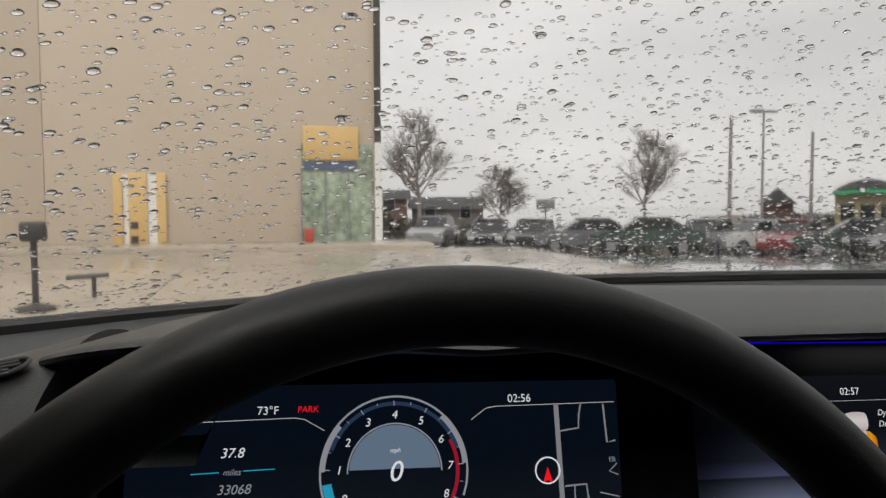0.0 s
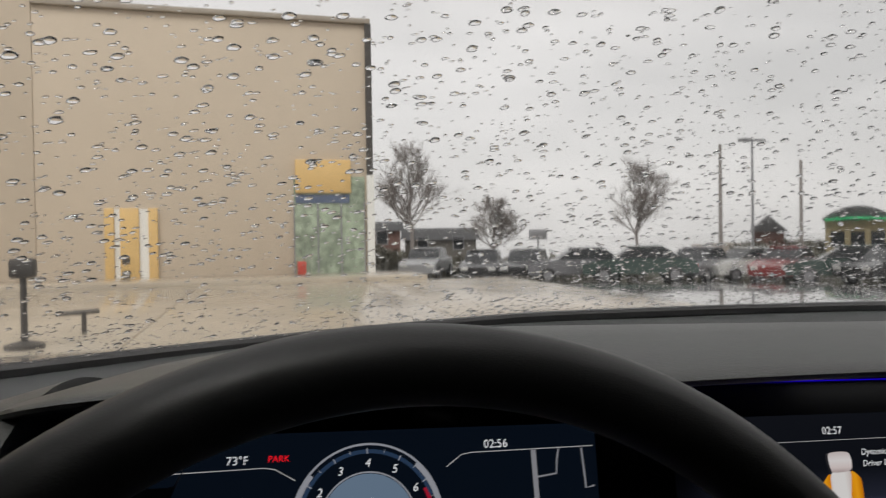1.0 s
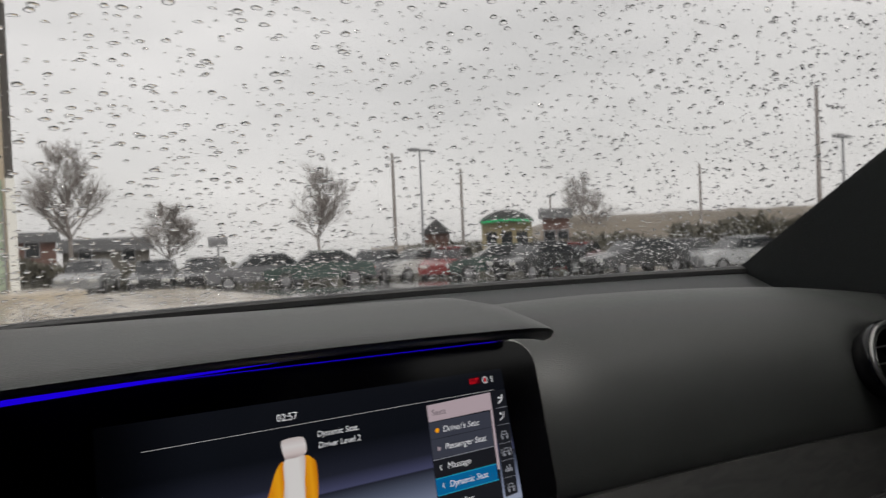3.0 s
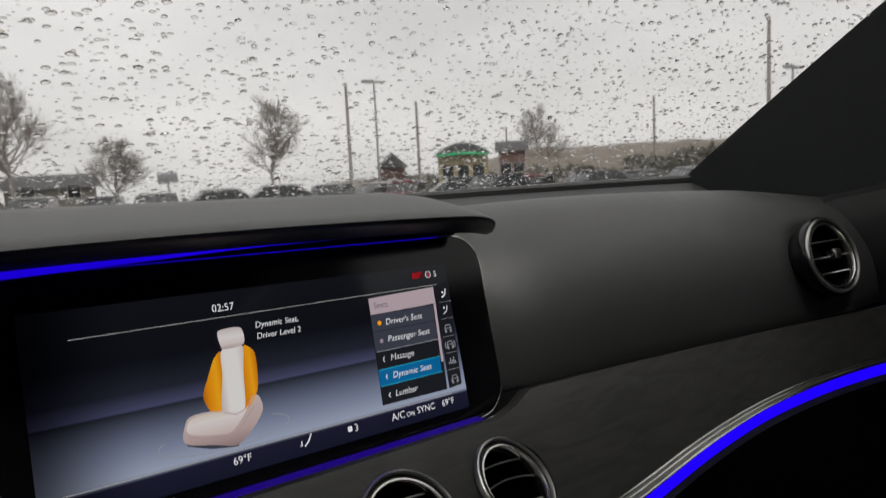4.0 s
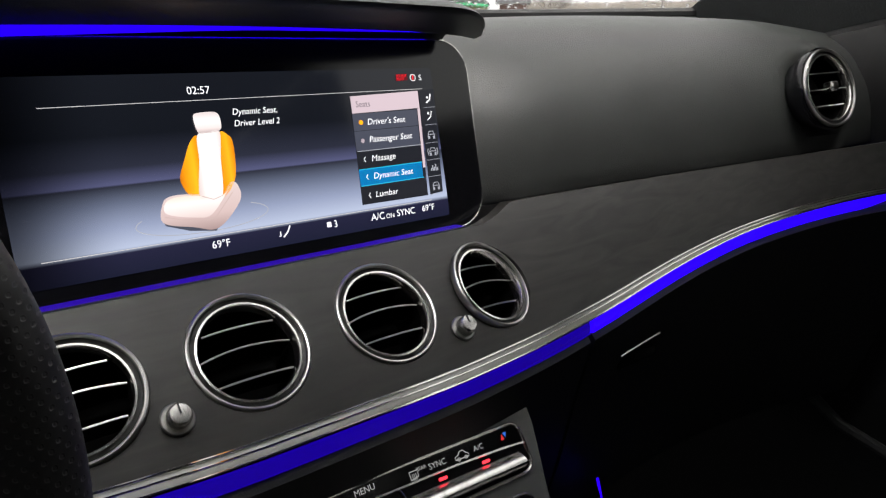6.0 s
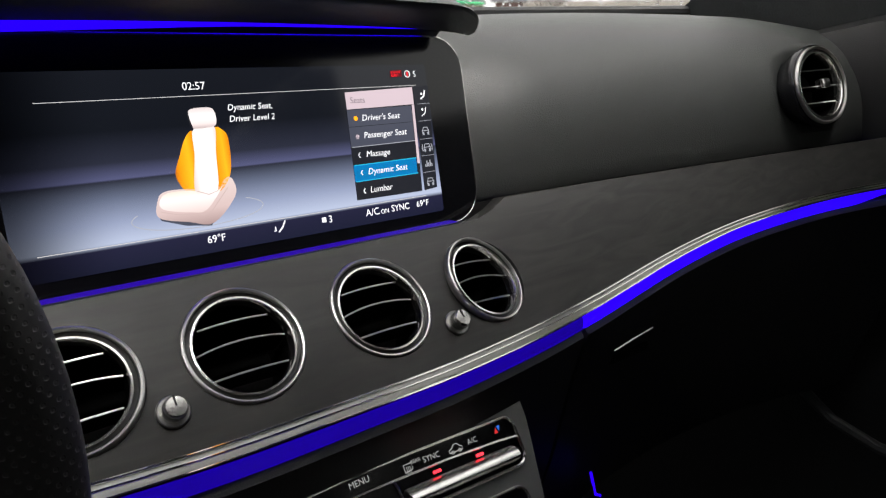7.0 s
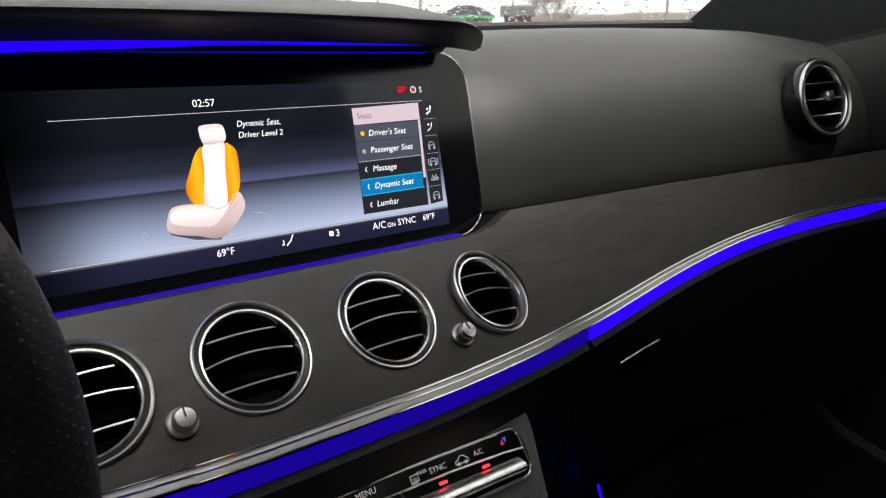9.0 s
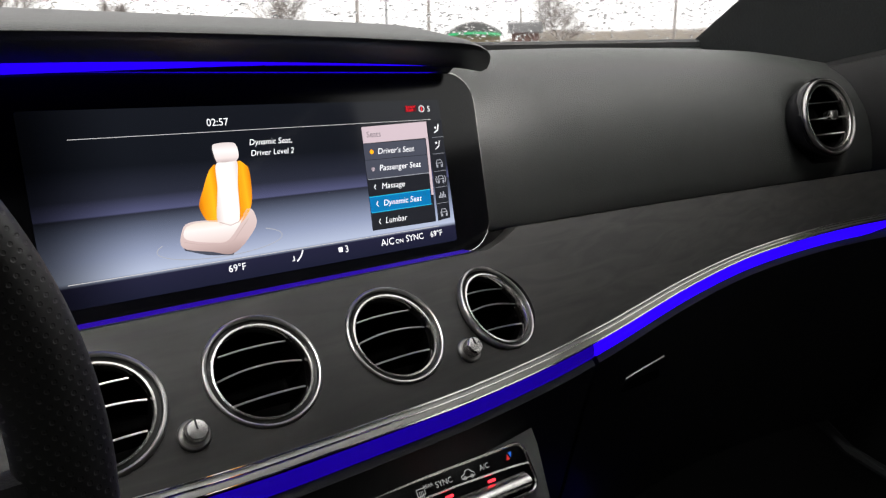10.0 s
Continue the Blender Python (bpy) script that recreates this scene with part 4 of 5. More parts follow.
def build_console():
    con = thing("climate_console", (0, -0.06, -0.36), "dark console panel, reflection-grey, with climate keys below the vents", "console")
    part("face", prism(dense([(-0.124, -0.10), (0.124, -0.10), (0.1435, 0.000), (0.144, 0.0185), (0.10, 0.0165), (-0.10, 0.0165), (-0.144, 0.0185), (-0.1435, 0.000)]), 0.02, PANEL @ Matrix.Translation((0, 0, -0.0215))), CARD, con, "dark gloss panel, its window reflection painted in as grey")
    keys, lower = dense(rounded(-0.1285, 0.1285, -0.0290, 0.006, 0.0085)), dense(rounded(-0.118, 0.118, -0.075, -0.041, 0.008))
    part("gloss_panel", prism(keys, 0.0015, PANEL @ Matrix.Translation((0, 0, -0.0012))), GLOSS, con, "gloss black key panel")
    part("key_frame", tube([PANEL @ Vector((u, v, 0.0006)) for u, v in keys], 0.0013, 8, ring=True), CHROME, con, "chrome frame")
    part("frame_bar", tube([PANEL @ Vector((u, v, 0.0006)) for u, v in ((-0.128, -0.0095), (-0.11, -0.0080), (-0.065, -0.0066), (0, -0.0062), (0.065, -0.0066), (0.11, -0.0080), (0.122, -0.0090), (0.128, -0.0096))], 0.0009, 6), CHROME, con, "thin chrome bar")
    part("lower_frame", tube([PANEL @ Vector((u, v, 0.0006)) for u, v in lower], 0.0013, 8, ring=True), CHROME, con, "chrome frame")
    part("lower_panel", prism(lower, 0.0015, PANEL @ Matrix.Translation((0, 0, -0.0012))), GLOSS, con)
    part("divider", tube([PANEL @ Vector((0.0215, -0.0066, 0.0006)), PANEL @ Vector((0.0240, -0.012, 0.0006)), PANEL @ Vector((0.0250, -0.0285, 0.0006))], 0.0011, 6), CHROME, con, "chrome divider")
    edges = [0.0278, 0.0483, 0.0671, 0.0850, 0.1032, 0.1205]
    for a, b in zip(edges, edges[1:]):
        prof = [(-0.0140, 0.0008), (-0.0165, 0.0040), (-0.0195, 0.0068), (-0.0215, 0.0074), (-0.0232, 0.0060), (-0.0255, 0.0012), (-0.0255, -0.0005), (-0.0140, -0.0005)]
        part("key", sweep([[PANEL @ Vector((u, v, h)) for v, h in prof] for u in (a + 0.0003, b - 0.0003)]), CHROME, con, "satin chrome rocker key")
    for u, v in ((0.055, -0.0112), (0.0915, -0.0118)):
        part("key_lamp", block(u - 0.0032, u + 0.0032, v - 0.0010, v + 0.0010, 0.0, 0.0012, 0.0004, m=PANEL), LED, con, "red indicator lamp")
    # print with a faint glow added so that it reads as lit
    ink = glow("key_print_glow", (0.62, 0.62, 0.60), 0.25)
    text("MENU", 0.0, -0.0010, 0.0055, ink, con, 2, PANEL, "CENTER")
    text("SYNC", 0.0545, -0.0032, 0.0056, ink, con, 2, PANEL, "CENTER")
    text("A/C", 0.0895, -0.0030, 0.0053, ink, con, 2, PANEL, "CENTER")
    text("REAR", 0.0420, -0.0010, 0.0034, ink, con, 2, PANEL, "CENTER")
    flat("demister_sign", band([(0.0325, -0.0050), (0.0325, 0.0), (0.0385, 0.0), (0.0385, -0.0040), (0.0325, -0.0050)], 0.0006), ink, con, 2, PANEL)
    for u in (0.0342, 0.0355, 0.0368):
        flat("demister_sign", band([(u, -0.0065), (u, -0.0015)], 0.0004), ink, con, 2, PANEL)
    flat("car_sign", band([(0.0690, -0.0040), (0.0690, -0.0020), (0.0715, -0.0014), (0.0735, 0.0008), (0.0765, 0.0008), (0.0785, -0.0014), (0.0800, -0.0020), (0.0800, -0.0040), (0.0690, -0.0040)], 0.0006), ink, con, 2, PANEL)
    for u in (0.0715, 0.0775):
        flat("car_sign", band(arc(u, -0.0040, 0.0011, 0, 360, 12), 0.0005), ink, con, 2, PANEL)
    # coloured print marks, likewise given a glow of their own
    flat("warm_mark", [(0.1095, -0.0028), (0.1130, -0.0028), (0.1118, 0.0012)], glow("key_red_glow", (0.6, 0.03, 0.03), 0.4), con, 2, PANEL, "red mark")
    flat("cool_mark", [(0.1128, 0.0018), (0.1160, 0.0018), (0.1142, -0.0020)], glow("key_blue_glow", (0.03, 0.14, 0.6), 0.4), con, 2, PANEL, "blue mark")
    arch(con)


# ---------------------------------------------------------------- steering wheel
def build_wheel():
    cx, cy, cz, lean, yaw, R = -0.3385, -0.2337, -0.1263, 0.0135, 0.065, 0.1714
    m = basis((cx, cy, cz), (math.cos(yaw), math.sin(yaw), 0), (-math.sin(yaw) * math.sin(lean), math.cos(yaw) * math.sin(lean), math.cos(lean)))
    w = thing("steering_wheel", (cx, cy, cz), "black leather steering wheel with perforated grips", "steering wheel")

    def rim_piece(a0, a1, grow, n):
        loops = []
        for k in range(n + 1):
            a = radians(a0 + (a1 - a0) * k / n)
            c, s = math.cos(a), math.sin(a)
            end = min(1.0, 0.6 + 0.4 * min(k, n - k) / 1.5)
            rr = (0.0112 + 0.0016 * abs(c) ** 1.5 + grow) * (0.985 + 0.015 * end)
            loops.append([m @ Vector(((R - 0.0118 + rr * math.cos(2 * math.pi * j / 20)) * c, (R - 0.0118 + rr * math.cos(2 * math.pi * j / 20)) * s, 1.1 * rr * math.sin(2 * math.pi * j / 20))) for j in range(20)])
        return sweep(loops)
    part("rim_top", rim_piece(28, 152, 0.0, 50), HIDE, w, "smooth black leather upper rim")
    part("rim_foot", rim_piece(215, 325, 0.0, 44), HIDE, w, "smooth black leather lower rim")
    for a0, a1 in ((-34.6, 27.6), (152.4, 214.6)):
        part("grip", rim_piece(a0, a1, 0.0003, 30), LEATHER, w, "perforated black leather grip")
    for a in (28, 152, 215, 325):
        c, s = math.cos(radians(a)), math.sin(radians(a))
        rr = 0.0116 + 0.0016 * abs(c) ** 1.5
        part("seam", tube([m @ Vector(((R - 0.0118 + rr * math.cos(2 * math.pi * j / 20)) * c, (R - 0.0118 + rr * math.cos(2 * math.pi * j / 20)) * s, 1.1 * rr * math.sin(2 * math.pi * j / 20))) for j in range(20)], 0.0005, 6, ring=True), BLACK, w, "stitched leather seam")
    part("hub", lathe([(0.0, 0.03), (0.045, 0.028), (0.062, 0.018), (0.066, 0.0), (0.060, -0.03), (0.0, -0.035)], m, 40), BLACK, w, "black airbag hub")
    for x0, x1, y0, y1 in ((0.05, R - 0.015, -0.04, 0.0), (0.015 - R, -0.05, -0.04, 0.0), (-0.03, 0.03, 0.015 - R, -0.05)):
        part("spoke", block(x0, x1, y0, y1, -0.012, 0.008, 0.006, m=m), BLACK, w)
    part("column", lathe([(0.0, -0.03), (0.04, -0.03), (0.05, -0.12), (0.0, -0.12)], m, 24), BLACK, w, "black steering column")


# ---------------------------------------------------------------- cabin shell
def build_shell():
    ws = thing("windscreen", (0, 0.3, 0.12), "rain-covered windscreen glass", "windscreen", kind="structure")
    loops = []
    for k in range(41):
        x = -0.8 + 0.04 * k
        yf, yb = shield_foot(x) + 0.02, -0.62 + 0.12 * x * x
        run = [yf + (yb - yf) * j / 14 for j in range(15)]
        loops.append([(x, y, shield_z(x, y) + 0.0012) for y in run] + [(x, y, shield_z(x, y) - 0.0025) for y in run[::-1]])
    pane = part("pane", sweep(loops), FILM, ws, "clear glass pane")
    pane.visible_shadow = False
    # pillars
    for side in (1, -1):
        loops = []
        for k in range(13):
            f = k / 12
            y = 0.19 - 0.85 * f
            x = 0.735 - 0.33 * (0.19 - y) * 1.0 + 0.06 * (0.19 - y) ** 2
            z = shield_z(x, y)
            wide = 0.13
            loops.append([(side * x, y, z + 0.004), (side * (x + 0.003), y - 0.012, z - 0.012), (side * (x + 0.03), y - 0.05, min(z - 0.05, 0.01) if y > -0.32 else z - 0.05), (side * (x + wide), y - 0.06, min(z - 0.05, 0.01) if y > -0.32 else z - 0.05), (side * (x + wide), y, z + 0.02)])
        p = thing("windscreen_pillar", (side * 0.7, 0.1, 0.05), "dark grey cloth-covered windscreen pillar", "car pillar", "windscreen pillars", "structure")
        part("cover", sweep(loops), PILLAR, p)
        door = thing("door_panel", (side * 0.72, -0.4, -0.5), "black front door panel with leather top", "car door", "front doors", "structure")
        loops = []
        for k in range(17):
            y = 0.38 - 1.52 * k / 16
            t = min(1.0, max(0.0, (0.16 - y) / 0.25))
            loops.append([(side * (0.70 - 0.03 * t), y, 0.028), (side * (0.675 - 0.03 * t), y, 0.020), (side * (0.655 - 0.02 * t), y, -0.02), (side * (0.66 - 0.01 * t), y, -0.10), (side * 0.69, y, -0.22), (side * 0.70, y, -0.68 - 0.23 * (0.38 - y)), (side * 0.86, y, -0.68 - 0.23 * (0.38 - y)), (side * 0.86, y, 0.028)])
        part("panel", sweep(loops), BLACK, door, "black door panel")
        arm = [(side * x, y, z) for x, y, z in ((0.668, 0.02, -0.350), (0.664, -0.02, -0.398), (0.662, -0.058, -0.435), (0.658, -0.111, -0.459), (0.65, -0.22, -0.475), (0.64, -0.7, -0.475))]
        part("armrest_edge", tube(arm, 0.007, 8), SOFT, door, "grey leather armrest edge")
        # unseen panes; the driver's side is darkened in place of the driver's shade
        gl = part("side_window", sweep([[(side * 0.71, y, 0.02), (side * 0.62, y, 0.28)] for y in (-0.36, -1.2)], closed=False), TINTED if side > 0 else DRIVER_SHADE, door, "unseen side window glass, tint added to dim the cabin")
        gl.visible_shadow = False
    # roof out of view, added to shade the interior
    roof = []
    for k in range(13):
        y = -0.50 - 1.9 * k / 12
        roof.append([(x, y, 0.495 - 0.14 * x * x + 0.03 * math.sin(math.pi * k / 12)) for x in (-0.66, -0.4, -0.2, 0, 0.2, 0.4, 0.66)] + [(0.66, y, 0.54), (-0.66, y, 0.54)])
    # unseen panel added under the upper windscreen to cut the overhead skylight
    loops = []
    for k in range(25):
        x = -0.6 + 0.05 * k
        run = [-0.435 - 0.035 * j for j in range(8)]
        loops.append([(x, y, shield_z(x, y) - 0.010) for y in run] + [(x, y, shield_z(x, y) - 0.022) for y in run[::-1]])
    whole("header_panel", sweep(loops), CLOTH, "unseen cloth panel added to block skylight above the windscreen", "headliner", kind="structure")
    whole("ceiling", sweep(roof), CLOTH, "unseen grey cloth headliner added to shade the cabin", "ceiling", kind="structure", where=CABIN)
    whole("floor", block(-0.86, 0.86, -2.4, 0.50, -1.0, -0.74), WELL, "car floor with the footwell's shade put into its black", "floor", kind="structure", where=CABIN)
    # unseen blank wall in place of the rear window, keeps light and reflections out
    whole("wall_rear", block(-0.86, 0.86, -2.4, -2.3, -0.738, 0.54), WELL, "unseen dark wall added to stop light from behind", "wall", kind="structure", where=CABIN)
    whole("wall_front", block(-0.86, 0.86, 0.42, 0.46, -0.738, -0.02), BLACK, "black bulkhead below the dashboard", "wall", kind="structure", where=CABIN)
    # unseen blank walls in place of the rear side windows, also against light
    for side, nm in ((-1, "wall_left"), (1, "wall_right")):
        a, b = sorted((side * 0.72, side * 0.80))
        whole(nm, block(a, b, -2.298, -1.10, -0.738, 0.50), BLACK, "unseen dark wall added to stop light from the rear side", "wall", kind="structure", where=CABIN)
    foot = thing("footwell_light", (0.25, -0.05, -0.45), "small blue light in the dark footwell", "light")
    part("lens", tube([(0.261, -0.022, -0.358), (0.2625, -0.022, -0.370), (0.2635, -0.0225, -0.380), (0.269, -0.023, -0.383)], 0.0013, 6), BLUE, foot, "glowing blue lens")


def build_drops():
    rng = random.Random(7)
    verts, faces = [], []

    def drop(x, y, rad, squash):
        z = shield_z(x, y) + 0.0016
        e = 1e-3
        nx, ny = -(shield_z(x + e, y) - shield_z(x - e, y)) / (2 * e), -(shield_z(x, y + e) - shield_z(x, y - e)) / (2 * e)
        n = Vector((nx, ny, 1)).normalized()
        u = Vector((1, 0, -nx)).normalized()
        u = (u - n * u.dot(n)).normalized()
        v = n.cross(u)
        c = Vector((x, y, z))
        k0, seg = len(verts), 10
        h = rad * squash
        wob = [1 + rng.uniform(-0.14, 0.14) for _ in range(seg)]
        long = rng.uniform(0.36, 0.80)
        for f, g in ((1.0, 0.0), (0.86, 0.50), (0.52, 0.86)):
            for k in range(seg):
                a = 2 * math.pi * k / seg
                verts.append(c + u * (rad * f * wob[k] * math.cos(a)) + v * (rad * long * f * wob[k] * math.sin(a)) + n * (h * g))
        verts.append(c + n * h)
        top = len(verts) - 1
        for r0 in (0, 1):
            for k in range(seg):
                j = (k + 1) % seg
                faces.append((k0 + r0 * seg + k, k0 + r0 * seg + j, k0 + (r0 + 1) * seg + j, k0 + (r0 + 1) * seg + k))
        for k in range(seg):
            faces.append((k0 + 2 * seg + k, k0 + 2 * seg + (k + 1) % seg, top))
        faces.append(tuple(k0 + k for k in range(seg))[::-1])

    for _ in range(19500):
        x, y = rng.uniform(-0.78, 0.78), rng.uniform(-0.5, 0.30)
        if y > shield_foot(x) or (x < -0.25 and y > 0.08 and rng.random() < 0.45):
            continue
        drop(x, y, 0.0009 + 0.0026 * rng.random() ** 2.8, rng.uniform(0.30, 0.50))
    for _ in range(1500):
        x, y = -0.78 + 0.52 * rng.random() ** 1.3, rng.uniform(-0.35, 0.28)
        if y > shield_foot(x):
            continue
        drop(x, y, 0.0009 + 0.0024 * rng.random() ** 2.2, rng.uniform(0.32, 0.52))
    for _ in range(8500):
        x = rng.uniform(-0.76, 0.76)
        y = shield_foot(x) - abs(rng.gauss(0, 0.075)) * (0.5 + 0.8 * max(0, x + 0.5))
        if x < -0.22 and rng.random() < 0.6:
            continue
        drop(x, y, 0.0005 + 0.0013 * rng.random() ** 2, rng.uniform(0.25, 0.42))
    me = bpy.data.meshes.new("raindrops")
    me.from_pydata(verts, [], faces)
    me.materials.append(WATER)
    for p in me.polygons:
        p.use_smooth = True
    ob = new("raindrops", me)
    ob.matrix_world = CAR
    ob.visible_shadow = False
    tagged(ob, "clear raindrops scattered over the windscreen", "raindrops", kind="stuff")


build_cowl()
build_dashboard()
for vx, vr, vyaw in VENTS:
    build_vent(vent_pose(vx, vyaw), vr)
for side in (1, -1):
    vm = basis((side * 0.5428, -0.1247, -0.0389), (0.983, -0.181 * side, 0), (0.02 * side, 0.109, 0.994))
    housing = build_vent(vm, 0.0380, knob=True, label="round outer air vent in a black collar, satin slider")
    part("housing", lathe([(0.0384, -0.002), (0.0398, -0.001), (0.0406, -0.003), (0.0404, -0.008), (0.0380, -0.016), (0.033, -0.026), (0.03, -0.05)], vm, 48), GLOSS, housing, "gloss black collar")
for kx in (-0.097, 0.097):
    build_knob(kx)
build_demister()
build_screen_unit()
build_brow()
build_console()
build_wheel()
build_shell()
build_drops()

# ---------------------------------------------------------------- outside
EYE = Vector((-0.38, -0.41, 1.14))
OUT = Matrix.Identity(4)


def away(bearing, dist, z=0.0):
    """A place at a bearing (degrees to the right of straight ahead) and a distance."""
    x, y = EYE.x + dist * math.sin(radians(bearing)), EYE.y + dist * math.cos(radians(bearing))
    return Vector((x, y, z + lot_z(x, y)))


def ease(a, b, v):
    v = min(1.0, max(0.0, (v - a) / (b - a)))
    return v * v * (3 - 2 * v)


def lot_z(x, y):
    """The lot falls away gently beyond the store's corner."""
    return -0.95 * ease(13, 36, math.hypot(x, y)) * ease(3, 11, math.degrees(math.atan2(x, y)) if y > -5 else 180)


ASPHALT = mat("wet_asphalt", (0.135, 0.130, 0.122), 0.11, scale=1.2, vary=0.4, spec=0.7, coat=0.7)
# pale beige includes the stucco wall's reflection on wet concrete
CONCRETE = mat("wet_concrete_reflection", (0.44, 0.385, 0.305), 0.18, scale=0.8, vary=0.18)
STUCCO = mat("beige_stucco", (0.54, 0.46, 0.365), 0.85, scale=3, vary=0.06, bump=0.3)
YELLOW = mat("yellow_paint", (0.66, 0.45, 0.19), 0.5, scale=5, vary=0.1)
WHITEP = mat("white_paint", (0.75, 0.75, 0.72), 0.5, scale=5, vary=0.05)
BRICK = mat("dark_brick", (0.15, 0.085, 0.07), 0.8, scale=6, vary=0.2)
ROOFM = mat("dark_roof", (0.06, 0.06, 0.062), 0.8, scale=6, vary=0.2)
SIDING = mat("grey_siding", (0.13, 0.12, 0.105), 0.8, scale=6, vary=0.15)
# lighter than bare wood: the rain haze is put into the colour
BARK = mat("hazy_bark", (0.24, 0.215, 0.20), 0.9, scale=6, vary=0.2)
HEDGE = mat("winter_scrub", (0.085, 0.080, 0.060), 0.9, scale=4, vary=0.35)
GREENL = glow("green_light", (0.02, 0.75, 0.25), 0.7)
STEELP = mat("grey_steel", (0.28, 0.28, 0.29), 0.5, metal=0.6, scale=8, vary=0.1)
DARKP = mat("dark_metal", (0.06, 0.055, 0.05), 0.5, scale=10, vary=0.2)
# strong tone variation paints mottled reflections into the green glass
SHOPG = mat("shop_glass_reflections", (0.30, 0.36, 0.27), 0.2, scale=5, vary=0.7)
NIGHT = mat("dark_glass", (0.02, 0.022, 0.025), 0.08, scale=5, vary=0.2)
TYRE = mat("tyre_rubber", (0.02, 0.02, 0.02), 0.8, scale=20, vary=0.1)

# one sheet of ground to the horizon, rising gently far away
gb = bmesh.new()
rings = []
for rad in (0.0, 5, 10, 13, 16, 19, 22, 25, 28, 31, 34, 37, 45, 60, 90, 140, 400, 3000):
    ring = []
    for k in range(120 if rad else 1):
        gx, gy = rad * math.cos(2 * math.pi * k / 120), rad * math.sin(2 * math.pi * k / 120)
        ring.append(gb.verts.new((gx, gy, lot_z(gx, gy))))
    rings.append(ring)
for k in range(120):
    gb.faces.new((rings[0][0], rings[1][k], rings[1][(k + 1) % 120]))
    for a, b in zip(rings[1:], rings[2:]):
        gb.faces.new((a[k], b[k], b[(k + 1) % 120], a[(k + 1) % 120]))
whole("ground", gb, ASPHALT, "wet dark asphalt car park", "ground", kind="structure", where=OUT)

# the store: its corner, long wall, shop window and yellow doorway
WALL = pose(1.5, 21.5, 0, 0, 0, 4)


def build_store():
    s = thing("store_building", (0, 0, 0), "large beige stucco store with a flat roof", "building", where=WALL)
    part("wall", block(-9.2, 0, 0, 14, 0, 7.7, 0.03), STUCCO, s, "beige stucco wall")
    part("tall_wall", block(-30, -9.2, -0.02, 14, 0, 12.5, 0.01), STUCCO, s, "taller beige stucco wall")
    part("coping", block(-9.2, 0.12, -0.12, 14.1, 7.7, 7.86, 0.02), mat("coping", (0.33, 0.29, 0.24), 0.6, scale=4), s, "metal coping")
    part("corner_trim", block(-0.05, 0.14, -0.10, 0.12, 3.1, 7.7), DARKP, s, "dark downpipe at the corner")
    part("corner_post", block(-0.06, 0.16, -0.14, 0.12, 0.0, 3.1), WHITEP, s, "white corner post")
    win = part("shop_window", block(-2.25, -0.12, -0.06, 0.0, 0.12, 3.05), SHOPG, s, "green-tinted shop window")
    part("window_head", block(-2.2, -0.6, -0.10, -0.06, 2.25, 2.5), mat("blue_board", (0.10, 0.13, 0.20), 0.6, scale=3), win, "dark blue board")
    for x in (-2.25, -1.55, -0.85, -0.14):
        part("mullion", block(x - 0.02, x + 0.02, -0.09, -0.06, 0.12, 2.3), STEELP, win)
    part("shop_sign", block(-2.2, -0.55, -0.16, -0.01, 2.55, 3.55, 0.03), YELLOW, s, "yellow shop sign")
    door = part("yellow_doorway", block(-7.45, -6.05, -0.05, 0.0, 0, 2.1), WHITEP, s, "pale doorway with yellow bars")
    for a, b in ((-7.45, -7.2), (-7.05, -6.55), (-6.3, -6.05)):
        part("yellow_bar", block(a, b, -0.12, -0.05, 0, 2.12, 0.02), YELLOW, door)
    for z in (0.35, 0.75):
        part("dark_mark", block(-7.0, -6.8, -0.14, -0.12, z - 0.2, z), DARKP, door)
    kerb = thing("kerb", (0, 0, 0), "wet concrete kerb along the store", "kerb", kind="structure", where=WALL)
    part("walk", block(-30, 1.2, -2.6, -0.02, -0.1, 0.14, 0.02), CONCRETE, kerb, "wet concrete walk")
    # slabs added to lighten the ground where it mirrors the wall
    apron = thing("pavement", (0, 0, 0), "added wet concrete apron, beige with the store wall's painted reflection", "pavement", kind="structure", where=WALL)
    for k in range(8):
        part("slab", block(-30 + 4.2 * k, -25.83 + 4.2 * k, -13.5, -2.62, -0.2, 0.012, 0.004), CONCRETE, apron)
    crate = thing("red_crate", (-2.0, -0.5, 0.14), "small red crate beside the shop window", "crate", where=WALL)
    part("crate", block(-2.2, -1.95, -0.6, -0.3, 0.14, 0.52, 0.03), mat("red_plastic", (0.5, 0.07, 0.05), 0.5, scale=6), crate)


build_store()
post = away(-19.7, 9.0)
sp = thing("short_post", post, "short dark post with a lamp head on the lot", "post", where=OUT)
part("base", lathe([(0, 0), (0.20, 0), (0.20, 0.06), (0.06, 0.10), (0, 0.10)], Matrix.Translation(post), 20), DARKP, sp)
part("pole", tube([post + Vector((0, 0, 0.05)), post + Vector((0, 0, 0.9))], 0.035, 10), DARKP, sp)
part("head", block(post.x - 0.13, post.x + 0.13, post.y - 0.08, post.y + 0.08, 0.78, 1.0, 0.04), DARKP, sp)
tp = away(-16, 10.0)
st = thing("low_pipe", tp, "low dark pipe stub on the lot", "pipe", where=OUT)
part("stub", tube([tp, tp + Vector((0, 0, 0.28))], 0.03, 8), DARKP, st)
part("crossbar", tube([tp + Vector((-0.32, 0, 0.27)), tp + Vector((0.18, 0, 0.30))], 0.03, 8), DARKP, st)


